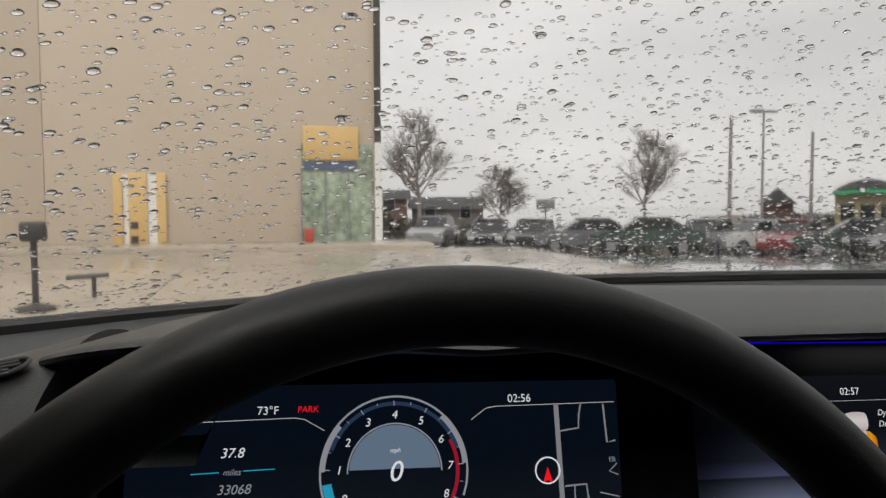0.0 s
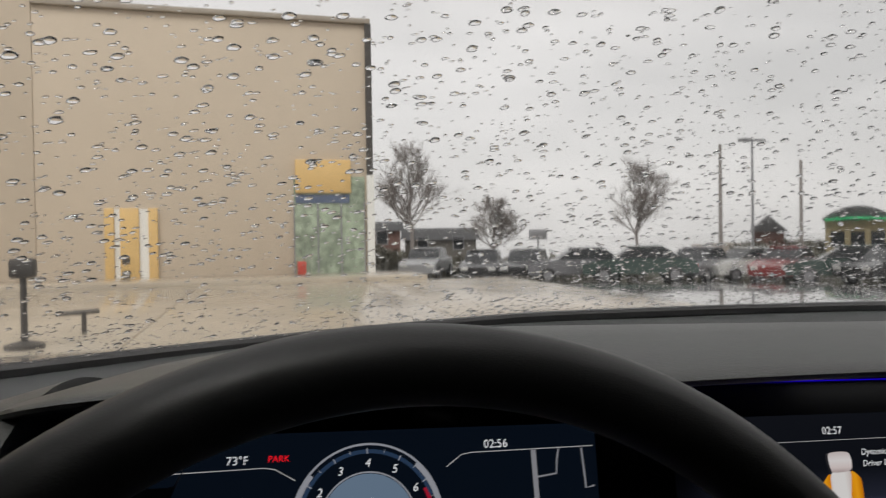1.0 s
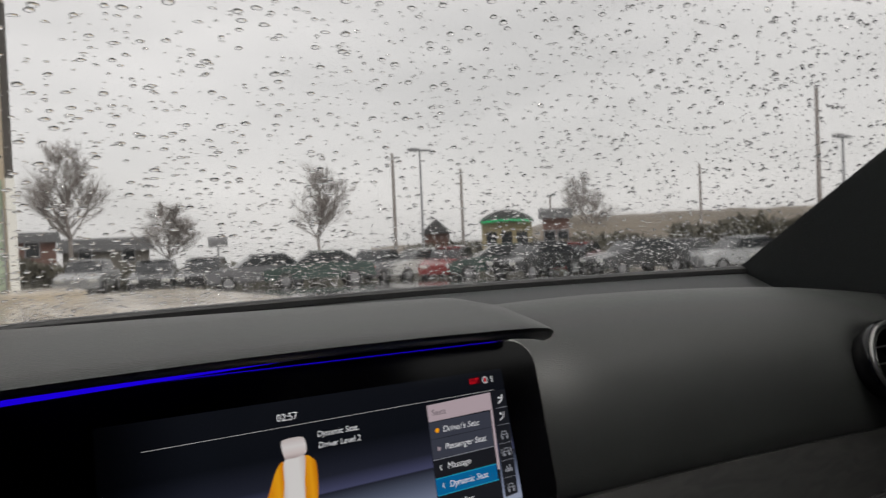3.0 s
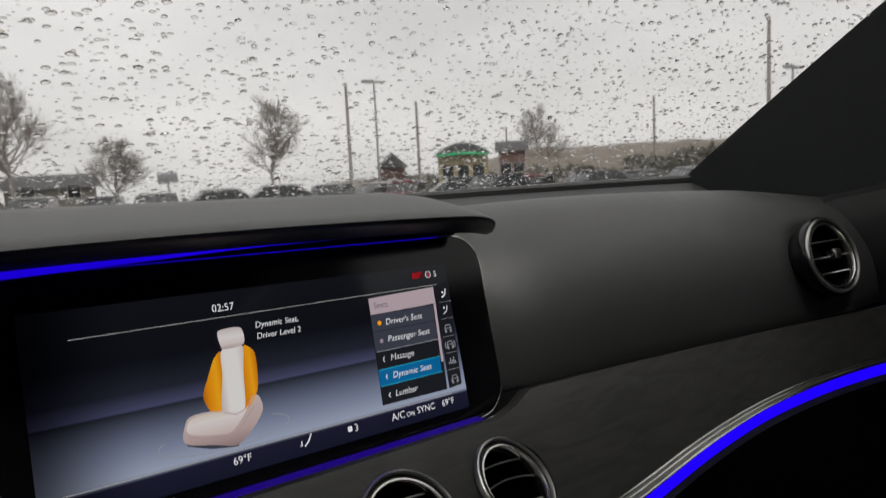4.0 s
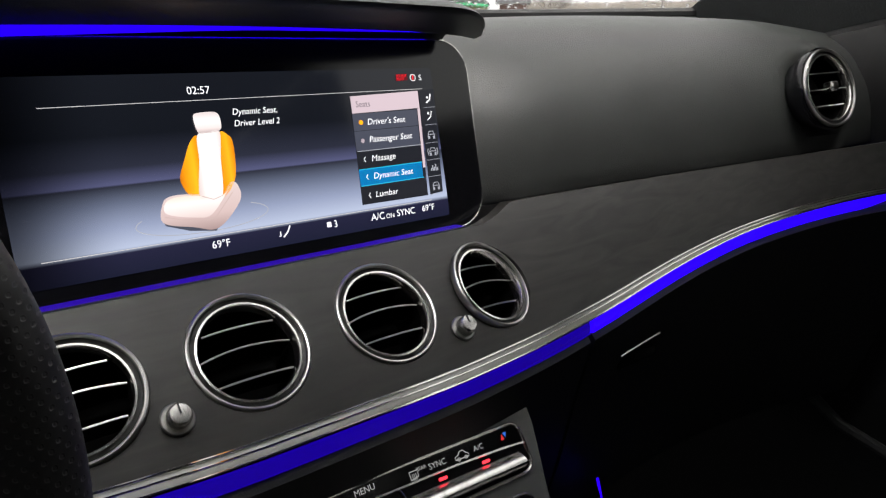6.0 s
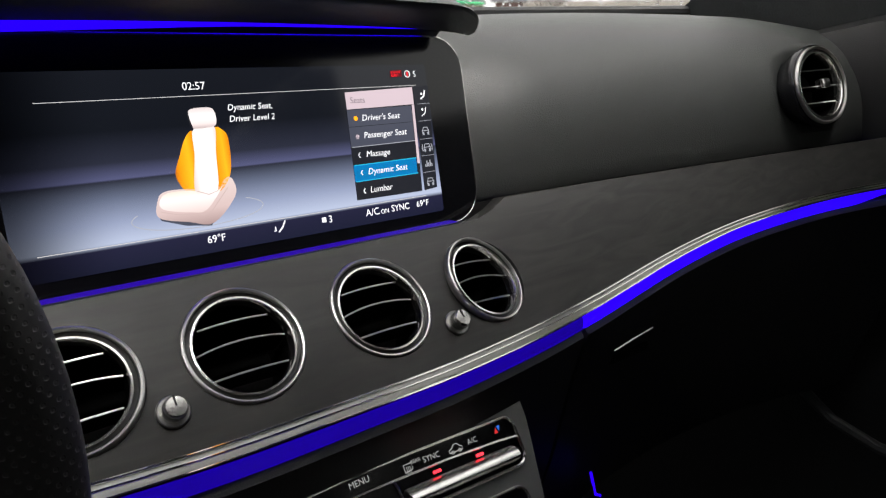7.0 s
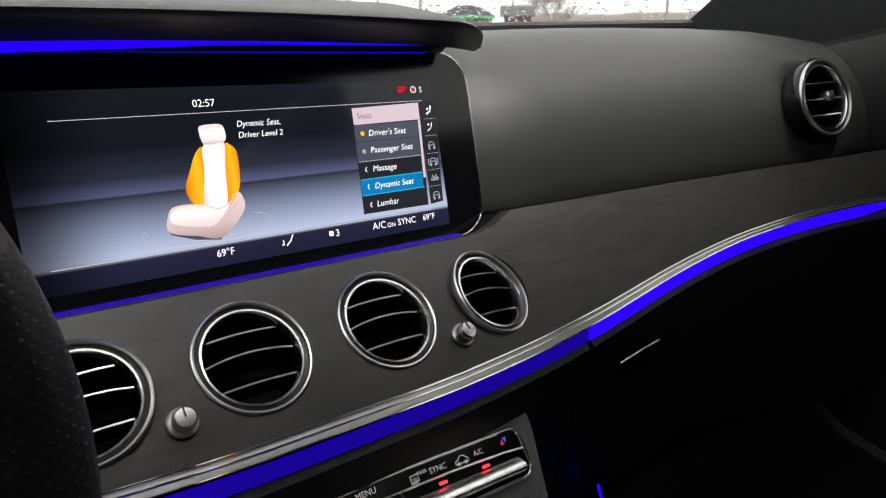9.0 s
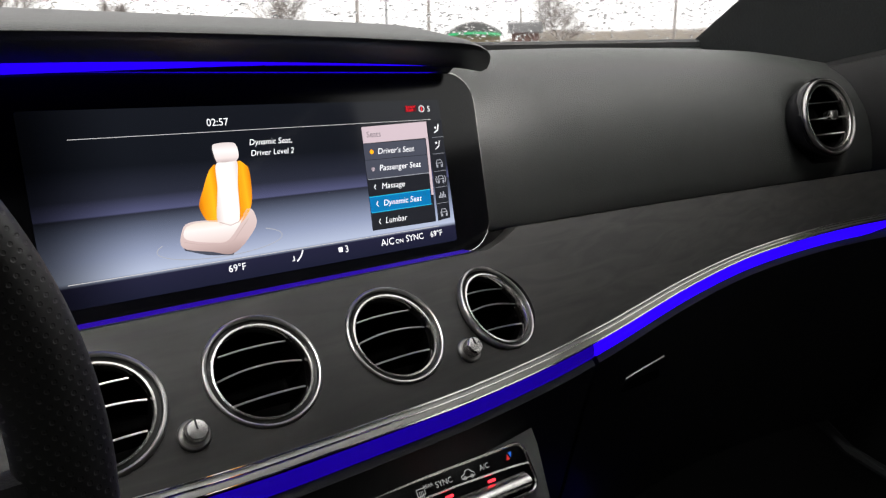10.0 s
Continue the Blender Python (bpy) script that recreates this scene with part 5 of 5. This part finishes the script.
def bare_tree(at, height, spread, seed, label):
    rng = random.Random(seed)
    t = thing("bare_tree", at, label, "tree", "bare trees", where=OUT)
    trunk, twig = bmesh.new(), ([], [])

    def stick(bm, a, b, ra, rb, n=5):
        if ra > 0.035:
            tube([a, (a + b) / 2 + Vector((rng.gauss(0, 0.02), rng.gauss(0, 0.02), 0)), b], [ra, (ra + rb) / 2, rb], n, bm)
            return
        d = (b - a).normalized()
        s = d.cross(Vector((0.3, 0.5, 0.8))).normalized()
        u = s.cross(d)
        k = len(twig[0])
        for p, r in ((a, ra), (b, rb)):
            for q in range(3):
                an = 2 * math.pi * q / 3
                twig[0].append(p + (s * math.cos(an) + u * math.sin(an)) * r - at)
        for q in range(3):
            w = (q + 1) % 3
            twig[1].append((k + q, k + w, k + 3 + w, k + 3 + q))

    def grow(a, d, length, r, level):
        b = a + d * length
        stick(trunk, a, b, r, r * 0.6)
        if level == 0:
            return
        for _ in range((5, 5, 4, 4)[level - 1] if level < 5 else 4):
            nd = (d * 0.9 + Vector((rng.gauss(0, 0.46), rng.gauss(0, 0.46), rng.gauss(0.22, 0.22)))).normalized()
            grow(a + (b - a) * rng.uniform(0.35, 1.0), nd, length * rng.uniform(0.50, 0.80), max(0.0085, r * 0.5), level - 1)

    axis = Vector(at)
    steps = 9
    fork = 0.28 * height
    for k in range(steps):
        nxt = axis + Vector((rng.gauss(0, 0.02) * height, rng.gauss(0, 0.02) * height, fork if k == 0 else (height - fork) / steps * 0.85))
        r0 = height * 0.017 * (1 - k / (steps + 1.0))
        tube([axis, nxt], [r0, r0 * 0.88], 7, trunk)
        axis = nxt
        reach = height * (0.30 - 0.018 * k) * (0.6 + 0.5 * spread)
        for _ in range(4 if k else 5):
            a = rng.uniform(0, 2 * math.pi)
            grow(Vector(axis), Vector((math.cos(a) * spread, math.sin(a) * spread, rng.uniform(0.7, 1.3))).normalized(), reach * rng.uniform(0.5, 0.8), r0 * 0.5, 3)
    part("trunk", trunk, BARK, t)
    me = bpy.data.meshes.new("twigs")
    me.from_pydata(twig[0], [], twig[1])
    me.materials.append(BARK)
    ob = new("twigs", me)
    ob.parent = t


bare_tree(away(8.35, 52), 9.0, 0.95, 3, "tall bare winter tree with grey twigs")
bare_tree(away(14.9, 48), 4.8, 1.5, 5, "small bare spreading tree")
bare_tree(away(26.1, 55), 7.8, 1.05, 8, "tall bare winter tree with dense grey twigs")
bare_tree(away(47.8, 85), 8.4, 1.3, 12, "broad bare winter tree far off")


def pole(at, height, r, label, name="utility_pole", head=""):
    t = thing(name, at, label, "pole", "poles beside the road", where=OUT)
    base = at.z
    height = height + base
    part("mast", tube([at, Vector((at.x, at.y, height))], [r, r * 0.7], 8), STEELP if head else BARK, t)
    if head == "lamp":
        for s in (-1, 1):
            part("lamp_head", block(at.x + s * 0.15, at.x + s * 1.1, at.y - 0.2, at.y + 0.2, height - 0.05, height + 0.12, 0.04), STEELP, t)
    if head == "arm":
        part("cross_arm", block(at.x - 1.0, at.x + 1.0, at.y - 0.08, at.y + 0.08, height - 0.25, height - 0.08), BARK, t)


pole(away(32.1, 60), 9.1, 0.17, "plain tall wooden utility pole")
pole(away(34.3, 62), 9.5, 0.12, "tall steel lamp post with twin heads", "street_lamp", "lamp")
pole(away(37.5, 70), 8.5, 0.17, "plain tall wooden utility pole")
pole(away(55.8, 75), 8.1, 0.16, "plain tall wooden utility pole")
pole(away(63.8, 45), 9.5, 0.14, "tall wooden utility pole close to the road")
pole(away(65.3, 60), 8.1, 0.12, "tall steel lamp post with twin heads", "street_lamp", "lamp")
pole(away(44.5, 90), 6.5, 0.14, "plain wooden utility pole far off")


def house(at, w, d, h, rise, wall, label, turn=0, windows=2):
    m = Matrix.Translation(at) @ pose(0, 0, 0, 0, 0, turn)
    t = thing("house", (0, 0, 0), label, "house", "houses beyond the lot", where=m)
    part("wall", block(-w / 2, w / 2, 0, d, 0, h), wall, t)
    loops = [[(x, -0.4, h - 0.05), (x, d / 2, h + rise), (x, d + 0.4, h - 0.05)] for x in (-w / 2 - 0.4, -w / 2 + 0.02, w / 2 - 0.02, w / 2 + 0.4)]
    roof = part("roof", sweep(loops), ROOFM, t, "dark shingle roof", smooth=False)
    for k in range(windows):
        x = -w / 2 + w * (k + 0.5) / windows
        win = part("window", block(x - 0.5, x + 0.5, -0.05, 0.0, 0.9, 2.1), NIGHT, t)
        part("window_frame", block(x - 0.6, x + 0.6, -0.03, 0.0, 0.8, 2.2), STEELP, t)
    return t


OCHRE = mat("ochre_render", (0.27, 0.225, 0.13), 0.8, scale=4, vary=0.2)
BANK = mat("winter_bank", (0.155, 0.130, 0.100), 0.95, scale=0.6, vary=0.35)
house(away(10.6, 74), 7.4, 7, 1.9, 1.25, SIDING, "low dark-roofed house behind bare trees", -8)
house(away(5.9, 70), 3.6, 5, 2.2, 0.9, BRICK, "small dark shed behind the store", -4, 1)
house(away(36.35, 74), 3.0, 2.6, 2.3, 1.5, BRICK, "small red brick house with a pointed dark roof", -36 + 90, 1)


def arched_shop(at, turn):
    m = Matrix.Translation(at) @ pose(0, 0, 0, 0, 0, turn)
    t = thing("shop", (0, 0, 0), "ochre shop with an arched dark roof and green lit edge", "shop", where=m)
    part("wall", block(-2.3, 2.3, 0, 5, 0, 3.2), OCHRE, t)
    curve = [(-2.5 + 5.0 * k / 16, 3.20 + 1.0 * math.sin(math.pi * k / 16) ** 0.8) for k in range(17)]
    part("roof", sweep([[(x, y, z) for x, z in curve] + [(2.5, y, 3.05), (-2.5, y, 3.05)] for y in (-0.5, 5.3)]), ROOFM, t, "arched dark roof")
    edge = [(-2.3 + 4.6 * k / 16, -0.56, 3.10 + 0.14 * math.sin(math.pi * k / 16)) for k in range(17)]
    part("green_light", tube(edge, 0.07, 6), GREENL, t, "glowing green light line")
    for x in (-1.4, 0.0, 1.4):
        part("window", block(x - 0.5, x + 0.5, -0.04, 0.0, 0.9, 2.2), NIGHT, t)


arched_shop(away(41.0, 66), -40)
house(away(44.9, 72), 2.6, 5, 3.4, 1.0, BRICK, "narrow red brick house with a dark gable", -44, 2)
house(away(52.0, 98), 11, 6, 2.4, 0.8, SIDING, "long pale low building far off", -52, 0)


def build_bank():
    """A low grassy bank that closes the view on the far side of the road."""
    rows = []
    for i in range(61):
        b = 30 + 52 * i / 60
        crest = 0.4 + 3.6 * ease(36, 47, b) + 0.5 * noise.noise(Vector((b * 0.5, 1.3, 0)))
        rows.append([tuple(away(b, dist, crest * f)) for dist, f in ((70, -0.03), (76, 0.25), (84, 0.62), (93, 0.92), (104, 1.0), (130, 0.9), (160, -0.05))])
    whole("bank", sweep(rows, closed=False), BANK, "low brown grassy bank beyond the road", "bank", kind="structure", where=OUT)


build_bank()
sgn = away(18.4, 50)
sg = thing("road_sign", sgn, "grey rectangular sign on a post", "sign", where=OUT)
part("post", tube([sgn, sgn + Vector((0, 0, 2.4))], 0.06, 8), STEELP, sg)
part("board", block(sgn.x - 0.65, sgn.x + 0.65, sgn.y - 0.05, sgn.y + 0.05, 0.95, 1.65, 0.02), STEELP, sg)


def scrub(name, a0, a1, d0, d1, height, count, seed, material, label):
    rng = random.Random(seed)
    vs, fs = [], []
    for _ in range(count):
        b = rng.uniform(a0, a1)
        p = away(b, rng.uniform(d0, d1))
        top = height * (0.6 + 0.4 * noise.noise(Vector((b * 0.35, seed, 0)))) * (0.75 + 0.35 * noise.noise(Vector((b * 1.7, seed, 3))))
        c = p + Vector((rng.gauss(0, 0.3), rng.gauss(0, 0.3), max(0.02, top) * rng.random() ** 0.7))
        s = rng.uniform(0.10, 0.32)
        k = len(vs)
        for _ in range(3):
            vs.append(c + Vector((rng.gauss(0, s), rng.gauss(0, s), rng.gauss(0, s))))
        fs.append((k, k + 1, k + 2))
    me = bpy.data.meshes.new(name)
    me.from_pydata(vs, [], fs)
    me.materials.append(material)
    tagged(new(name, me), label, "scrub", kind="stuff")


scrub("hedge", 5, 33, 40, 46, 1.0, 9000, 2, HEDGE, "low bare winter hedge beyond the lot")
scrub("scrub", 33, 50, 44, 52, 1.3, 9000, 4, HEDGE, "low bare winter scrub beyond the lot")
scrub("bank_scrub", 33, 56, 70, 84, 2.4, 9000, 9, HEDGE, "brown winter brush on the bank")
scrub("treeline", 54, 80, 58, 74, 4.6, 20000, 6, HEDGE, "far line of bare winter trees")


def parked_car(at, turn, paint, label, tall=1.0):
    m = Matrix.Translation(at) @ pose(0, 0, 0, 0, 0, turn)
    t = thing("parked_car", (0, 0, 0), label, "car", "parked cars", where=m)
    side = [(-2.2, 0.35), (-2.25, 0.75), (-1.5, 0.92), (-0.9, 0.98), (0.9, 1.0), (1.9, 0.98), (2.2, 0.85), (2.25, 0.4)]
    part("body", sweep([[(x, y, z * tall) for x, z in side] for y in (-0.85, -0.78, 0.78, 0.85)]), paint, t)
    cab = [(-1.05, 0.95), (-0.35, 1.42), (0.95, 1.45), (1.75, 0.97)]
    c = part("cabin", sweep([[(x * (0.97 if abs(y) > 0.6 else 1), y, z * tall) for x, z in cab] for y in (-0.72, -0.58, 0.58, 0.72)]), NIGHT, t, "dark windows")
    part("roof", block(-0.35, 0.95, -0.56, 0.56, 1.42 * tall, 1.48 * tall, 0.02), paint, t)
    for x in (-1.4, 1.35):
        for y in (-0.82, 0.82):
            wm = Matrix.Translation((x, y, 0.33)) @ pose(0, 0, 0, 90, 0, 0)
            w = part("wheel", lathe([(0.0, 0.09), (0.20, 0.09), (0.31, 0.10), (0.33, 0.0), (0.31, -0.10), (0.20, -0.09), (0.0, -0.09)], wm, 20), TYRE, t)
            part("rim", lathe([(0.0, 0.10), (0.19, 0.096), (0.19, -0.096), (0.0, -0.10)], wm, 14), STEELP, w)
    for y in (-0.6, 0.6):
        part("headlight", block(-2.26, -2.18, y - 0.16, y + 0.16, 0.62 * tall, 0.74 * tall, 0.02), WHITEP, t)
        part("tail_light", block(2.18, 2.26, y - 0.16, y + 0.16, 0.65 * tall, 0.80 * tall, 0.02), mat("tail_red", (0.4, 0.02, 0.02), 0.3), t)


PAINTS = {"silver": (0.42, 0.43, 0.44), "black": (0.02, 0.02, 0.022), "green": (0.03, 0.055, 0.045), "red": (0.24, 0.03, 0.03), "white": (0.62, 0.62, 0.60), "grey": (0.14, 0.14, 0.15), "blue": (0.05, 0.07, 0.11)}
PAINTS = {k: mat(k + "_car_paint", c, 0.25, scale=6, vary=0.08, coat=0.6) for k, c in PAINTS.items()}
for b, dist, turn, col in ((9.5, 34, 78, "silver"), (14.0, 33, 84, "black"), (17.5, 33, 80, "black"), (21.5, 31, 10, "grey"), (26.0, 30, 8, "green"), (30.5, 33, 70, "grey"), (34.0, 34, 40, "white"),
                           (36.5, 33, 75, "red"), (40.5, 31, 5, "green"), (43.5, 30, 50, "black"), (46.5, 34, 70, "red"), (51.0, 31, 40, "black"), (54.5, 34, 60, "grey"), (58.5, 33, 35, "silver"), (63.0, 32, 50, "white")):
    parked_car(away(b, dist), -b + turn, PAINTS[col], col + " parked car on the wet lot")
